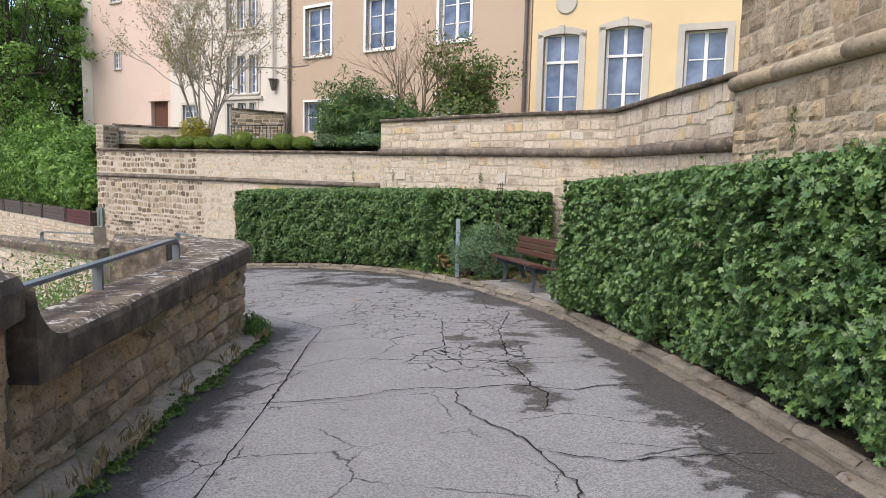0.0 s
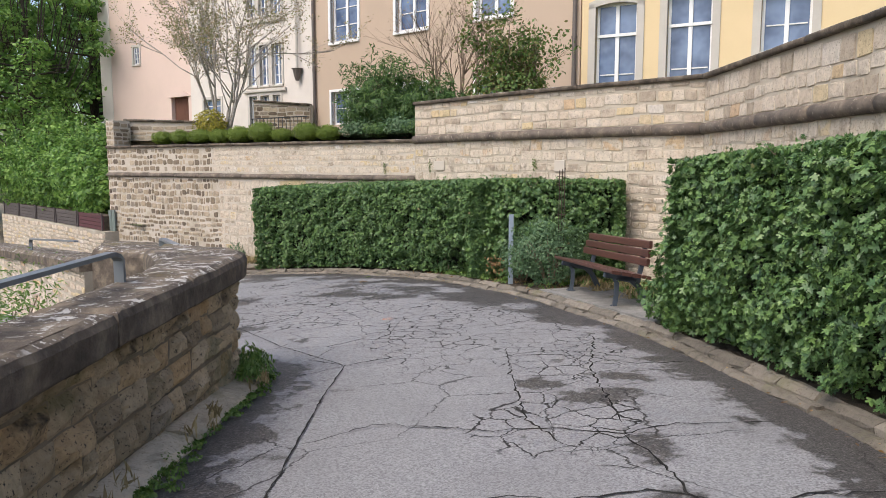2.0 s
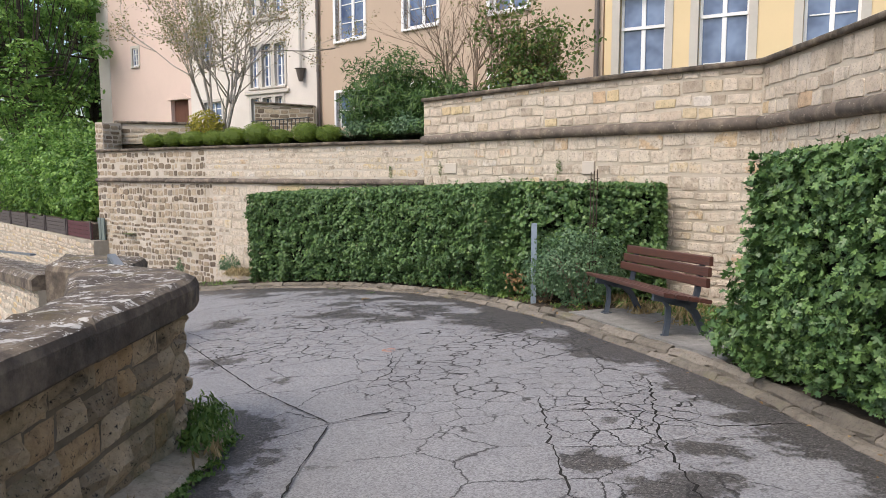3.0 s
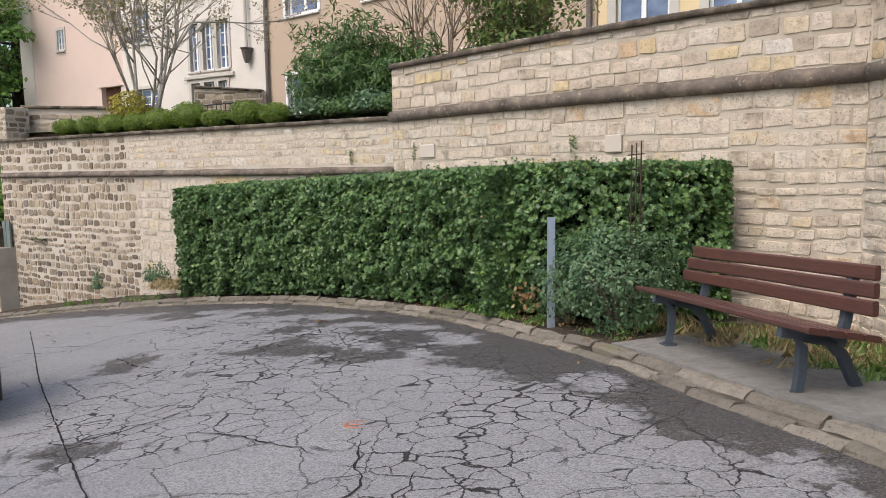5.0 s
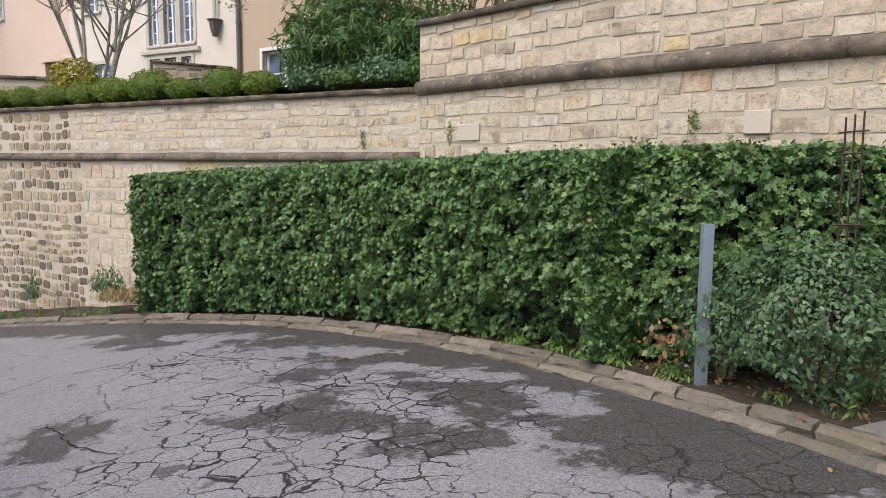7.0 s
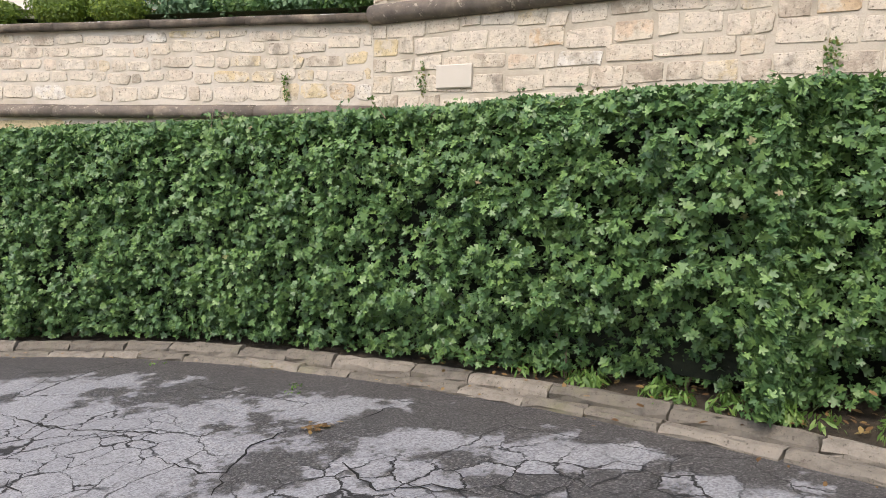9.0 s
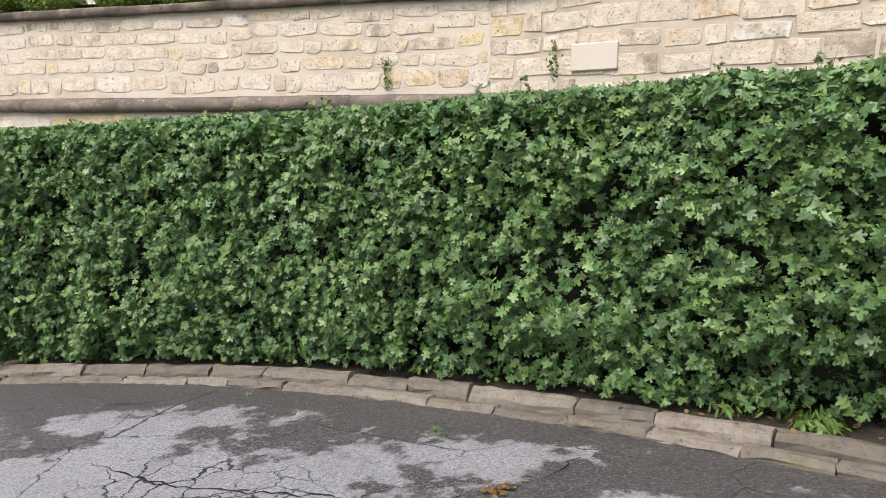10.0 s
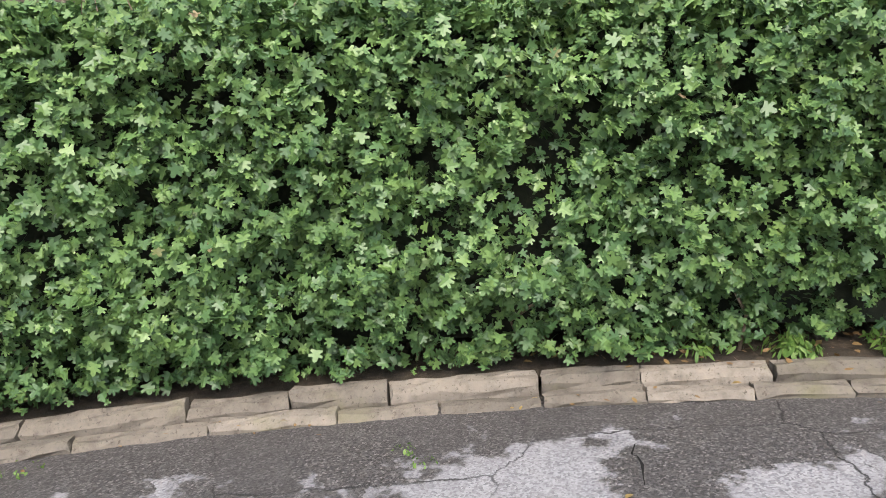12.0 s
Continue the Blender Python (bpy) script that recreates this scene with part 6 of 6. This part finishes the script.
tufts("dry_grass", "dry straw-coloured grass at the hedge's end", [(-5.35, 18.0, -0.72, 0.22), (-5.6, 18.15, -0.74, 0.2), (-5.15, 17.95, -0.7, 0.15)], 260, 0.13, M_STRAW, 14, "needle", 0.2, "grass", 0.14)
tufts("weeds", "green weeds at the foot of the wall", ground_spots([p for p in shifted(FINE_KERB, 0.3) if -8 < p.x < -5.3], 0.07, 12, 5, 0.10), 50, 0.05, M_WEED, 15, "blade", 0.3, tall=0.10)
tufts("weeds", "tall grey-green weed against the wall", [(-5.75, 18.55, -0.7, 0.16), (-5.95, 18.6, -0.7, 0.14), (-7.3, 19.4, -0.95, 0.12)], 420, 0.06, M_SHRUB, 16, "blade", 0.3, tall=0.45)
under = [p for p in shifted(FINE_KERB, 1.15) if 9.4 < p.y < 12.6] + [p for p in shifted(FINE_KERB, 1.5) if 9.4 < p.y < 12.2]
tufts("dry_grass", "matted dry and green grass behind the bench", ground_spots(under, 0.07, 60, 6, 0.16, 0.15), 60, 0.15, M_STRAW, 17, "needle", 0.5, "grass")
tufts("grass", "green grass blades behind the bench slab", ground_spots(under, 0.07, 40, 7, 0.14, 0.15), 40, 0.14, M_WEED, 18, "needle", 0.4, "grass")
tufts("weeds", "weeds and grass between kerb and hedge", ground_spots([p for p in shifted(FINE_KERB, 0.36) if 11.7 < p.y < 14.6], 0.06, 16, 8, 0.09), 40, 0.05, M_WEED, 19, "blade", 0.4, tall=0.07)
tufts("weeds", "sprigs of green growth in front of the far parapet", [(-4.3, 7.2, -0.3, 0.5), (-4.6, 8.0, -0.3, 0.5), (-3.9, 6.5, -0.2, 0.5), (-5.4, 9.0, -0.5, 0.5), (-3.7, 8.0, -0.2, 0.4)], 500, 0.13, M_WEED, 20, "blade", 0.2)


def litter(name, label, line, count, seed, jitter, size):
    g = np.random.default_rng(seed)
    C, N = [], []
    for x, y, z, r in ground_spots(line, 0.018, count, seed, 0.1, jitter):
        C.append((x, y, z))
        N.append((g.normal(0, 0.2), g.normal(0, 0.2), 1))
    ob = tagged(new(name, leaves(C, N, g.uniform(0.5, 1.1, count) * size, g, "oval", 0.0, 0.15).mesh(name, M_LITTER)), label, "leaves", "", "stuff")


litter("fallen_leaves", "scattered dry fallen leaves along the gutter", shifted(near_kerb, -0.08), 220, 21, 0.09, 0.035)
bed_line = [p for p in shifted(FINE_KERB, 0.5) if 11.6 < p.y < 15]
s_lit = ground_spots(bed_line, 0.075, 500, 22, 0.1, 0.2)
gl = np.random.default_rng(22)
tagged(new("leaf_litter", leaves([(x, y, z) for x, y, z, r in s_lit], [(gl.normal(0, .3), gl.normal(0, .3), 1) for _ in s_lit], gl.uniform(0.02, 0.05, len(s_lit)), gl, "oval", 0, 0.2).mesh("leaf_litter", M_LITTER)), "brown leaf litter on the soil by the hedge", "leaves", "", "stuff")


# ---- marks on the road and the wall ----
def ribbon(points, width, seed, lift=0.006, wander=0.007):
    g = np.random.default_rng(seed)
    line = []
    for a, b in zip(points, points[1:]):
        a, b = Vector((*a, 0)), Vector((*b, 0))
        k = max(2, int((b - a).length / 0.05))
        line += [a.lerp(b, i / k) + Vector((g.normal(0, wander), g.normal(0, wander), 0)) for i in range(k)]
    line.append(Vector((*points[-1], 0)))
    line = on_ground(line, lift)
    s = Shape()
    for i, p in enumerate(line):
        t = (line[min(i + 1, len(line) - 1)] - line[max(i - 1, 0)]).normalized()
        side = Vector((t.y, -t.x, 0))
        c = p
        w = width * g.uniform(0.35, 1.4) / 2 * min(1.0, 0.25 + 0.25 * min(i, len(line) - 1 - i))
        s.v += [tuple(c - side * w), tuple(c + side * w)]
    s.f = [(2 * i, 2 * i + 1, 2 * i + 3, 2 * i + 2) for i in range(len(line) - 1)]
    return s


SEAM = (
    ((-0.98, 3.2), (-1.03, 4.71), (-1.08, 5.6), (-1.19, 7.1), (-1.21, 7.89)),
    ((-1.21, 7.89), (-2.03, 8.89), (-2.83, 10.09), (-4.24, 12.24), (-6.72, 16.26)),
)
NEAR_CRACKS = (
    ((-1.12, 4.99), (-0.77, 5.02), (-0.44, 5.09), (-0.22, 5.22), (0.02, 5.27), (0.22, 5.2), (0.61, 5.31), (0.76, 5.23), (1.02, 5.12), (1.25, 5.25), (1.58, 5.24)),
    ((0.22, 5.2), (0.24, 4.82), (0.34, 4.54), (0.6, 4.1), (0.79, 3.4), (0.7, 2.4)),
    ((0.62, 3.95), (1.0, 3.75), (1.5, 3.82), (1.85, 3.84)),
    ((-1.08, 6.03), (-0.69, 6.34), (-0.11, 6.16), (0.28, 6.15), (0.62, 6.04), (0.93, 6.2), (1.5, 6.2)),
    ((0.06, 8.37), (0.1, 6.97), (0.13, 6.32), (0.3, 5.9)),
    ((0.62, 6.04), (0.72, 5.62), (0.75, 5.27), (0.84, 5.05), (0.78, 4.64)),
    ((0.86, 8.82), (0.65, 7.47), (0.65, 6.23)),
    ((0.16, 8.06), (0.65, 7.96), (1.0, 7.65), (1.47, 7.7)),
    ((-1.21, 7.89), (-0.77, 8.18)),
)
FAR_CRACKS = (
    ((-1.13, 8.79), (-1.13, 8.93), (-1.02, 9.19), (-1.08, 9.39), (-1.11, 9.82)),
    ((-0.92, 8.85), (-0.85, 9.1), (-0.79, 9.33)),
    ((-2.79, 10.08), (-2.48, 10.51), (-2.33, 10.62)),
    ((-2.21, 10.2), (-1.93, 10.1), (-1.34, 9.69)),
    ((-3.88, 12.92), (-3.41, 12.33), (-3.1, 12.14)),
    ((-2.87, 14.02), (-2.7, 13.79), (-2.54, 13.69), (-2.43, 13.99), (-2.27, 14.12)),
    ((-2.54, 13.69), (-2.59, 13.48)),
    ((-2.08, 13.63), (-1.97, 13.28), (-1.76, 13.26), (-1.62, 13.1)),
    ((-3.48, 14.04), (-3.33, 13.79)),
    ((-1.93, 14.15), (-1.71, 14.3)),
    ((-3.8, 15.13), (-3.41, 14.69), (-3.11, 14.5), (-2.74, 14.29)),
)
CRACKS = SEAM + NEAR_CRACKS + FAR_CRACKS
for i, pts in enumerate(CRACKS):
    tagged(part("crack", ribbon(pts, 0.011 if i < 2 else 0.012, 200 + i, 0.006, 0.003 if i < 2 else 0.010), M_CRACK, road), "dark open crack across the asphalt")
mark = thing("survey_mark", "small faded orange survey mark sprayed on the asphalt", "road marking", (-1.18, 10.1, float(ground_z(-1.18, 10.1))))
for i, pts in enumerate((((-1.24, 10.12), (-1.19, 10.155), (-1.13, 10.13)), ((-1.22, 10.08), (-1.17, 10.10), (-1.12, 10.07)), ((-1.24, 10.12), (-1.25, 10.08), (-1.2, 10.04), (-1.13, 10.03)))):
    part("stroke", ribbon(pts, 0.018, 210 + i, 0.008), M_PAINT, mark)


def inset_stone(parent, a, b, at, z, w, h, seed):
    """A squared pale block set into the face between a and b, at a run along it."""
    A, B = Vector((*a, 0)), Vector((*b, 0))
    u = (B - A).normalized()
    n = Vector((u.y, -u.x, 0))
    s = Shape()
    s.box(A, u, n, (at - w / 2, -0.01, z - h / 2), (at + w / 2, 0.027, z + h / 2), 0.008)
    part("squared_block", s, M_PLAQUE, parent, "pale squared limestone block")


inset_stone(wall_middle, W1, W2, along(W1, W2, (-0.99, 15.86)), 1.41, 0.30, 0.17, 1)
inset_stone(wall_bench, W2, W3, along(W2, W3, (1.01, 13.77)), 1.41, 0.19, 0.18, 2)


def wall_plant(a, b, at, z, h, seed):
    A, B = Vector((*a, 0)), Vector((*b, 0))
    u = (B - A).normalized()
    n = Vector((u.y, -u.x, 0))
    g = np.random.default_rng(seed)
    C = [tuple(A + u * (at + g.normal(0, 0.02)) + n * g.uniform(0.015, 0.045) + Vector((0, 0, z + g.uniform(-h / 2, h / 2)))) for _ in range(70)]
    s = leaves(C, np.tile(np.array(n), (70, 1)), g.uniform(0.012, 0.035, 70), g, "oval")
    tagged(new("wall_fern", s.mesh("wall_fern", M_BRONZE)), "small dark plant rooted in a wall joint", "plant", "plants in the wall", "stuff")


wall_plant(W1, W2, along(W1, W2, (-1.17, 16.05)), 1.40, 0.26, 1)
wall_plant(W0, W1, along(W0, W1, (-2.13, 16.79)), 1.36, 0.22, 2)
wall_plant(W2, W3, along(W2, W3, (0.65, 14.09)), 1.42, 0.22, 3)
wall_plant(W4, W5, 1.35, 2.0, 0.3, 4)

g = np.random.default_rng(77)
C = np.stack([g.normal(0.02, 0.07, 60), g.normal(12.72, 0.05, 60), g.normal(0.02, 0.06, 60)], 1)
tagged(new("dead_leaves", leaves(C, np.tile([-0.3, -0.8, 0.4], (60, 1)), g.uniform(0.03, 0.06, 60), g, "oval").mesh("dead_leaves", M_LITTER)), "withered brown leaves hanging in the hedge by the post", "leaves", "", "stuff")

bush("shrub", "loose maple growth at the end of the tall hedge", "shrub", (1.72, 8.62, float(ground_z(1.72, 8.62)) + 0.06), 0.36, 1.05, 1900, 0.062, M_HEDGE, 151, "maple", lumps=0.5, twigs=0)
bush("shrub", "low straggling maple sprouts beside the bench slab", "shrub", (1.62, 9.0, float(ground_z(1.62, 9.0)) + 0.06), 0.30, 0.55, 900, 0.055, M_HEDGE, 152, "maple", lumps=0.6, twigs=0)

tufts("weeds", "moss and small weeds growing in the road cracks", [(-2.18, 14.94, -0.53, 0.05), (-2.21, 14.82, -0.53, 0.05), (-3.08, 16.04, -0.65, 0.08)], 22, 0.018, M_WEED, 31, "oval", 0.5)
tufts("weeds", "broad-leaved weeds on the bare soil behind the kerb", ground_spots([p for p in shifted(FINE_KERB, 0.29) if 13.2 < p.y < 14.3], 0.06, 9, 33, 0.08, 0.02), 60, 0.06, M_WEED, 32, "blade", 0.5, tall=0.09)
g = np.random.default_rng(78)
C = np.stack([g.normal(-2.14, 0.05, 40), g.normal(14.11, 0.03, 40), np.full(40, -0.478)], 1)
tagged(new("leaf_clump", leaves(C, np.tile([0.0, 0.0, 1.0], (40, 1)), g.uniform(0.02, 0.045, 40), g, "oval", 0, 0.2).mesh("leaf_clump", M_LITTER)), "wet brown clump of fallen leaves on the asphalt", "leaves", "", "stuff")

# low growth along the inner side of the coping
for i, (x, y) in enumerate(((-3.0, 18.12), (-2.5, 17.85), (-2.0, 17.55), (-1.5, 17.2), (-1.05, 16.9))):
    bush("shrub", "low green ground cover spilling along the coping", "shrub", (x + 0.1, y + 0.1, 1.98), 0.42, (0.42, 0.34, 0.46, 0.36, 0.4)[i], 1500, 0.05, M_YEW if i % 2 else M_SHRUB, 180 + i, group="ground cover behind the coping", lumps=0.6, twigs=0, core=0.6)
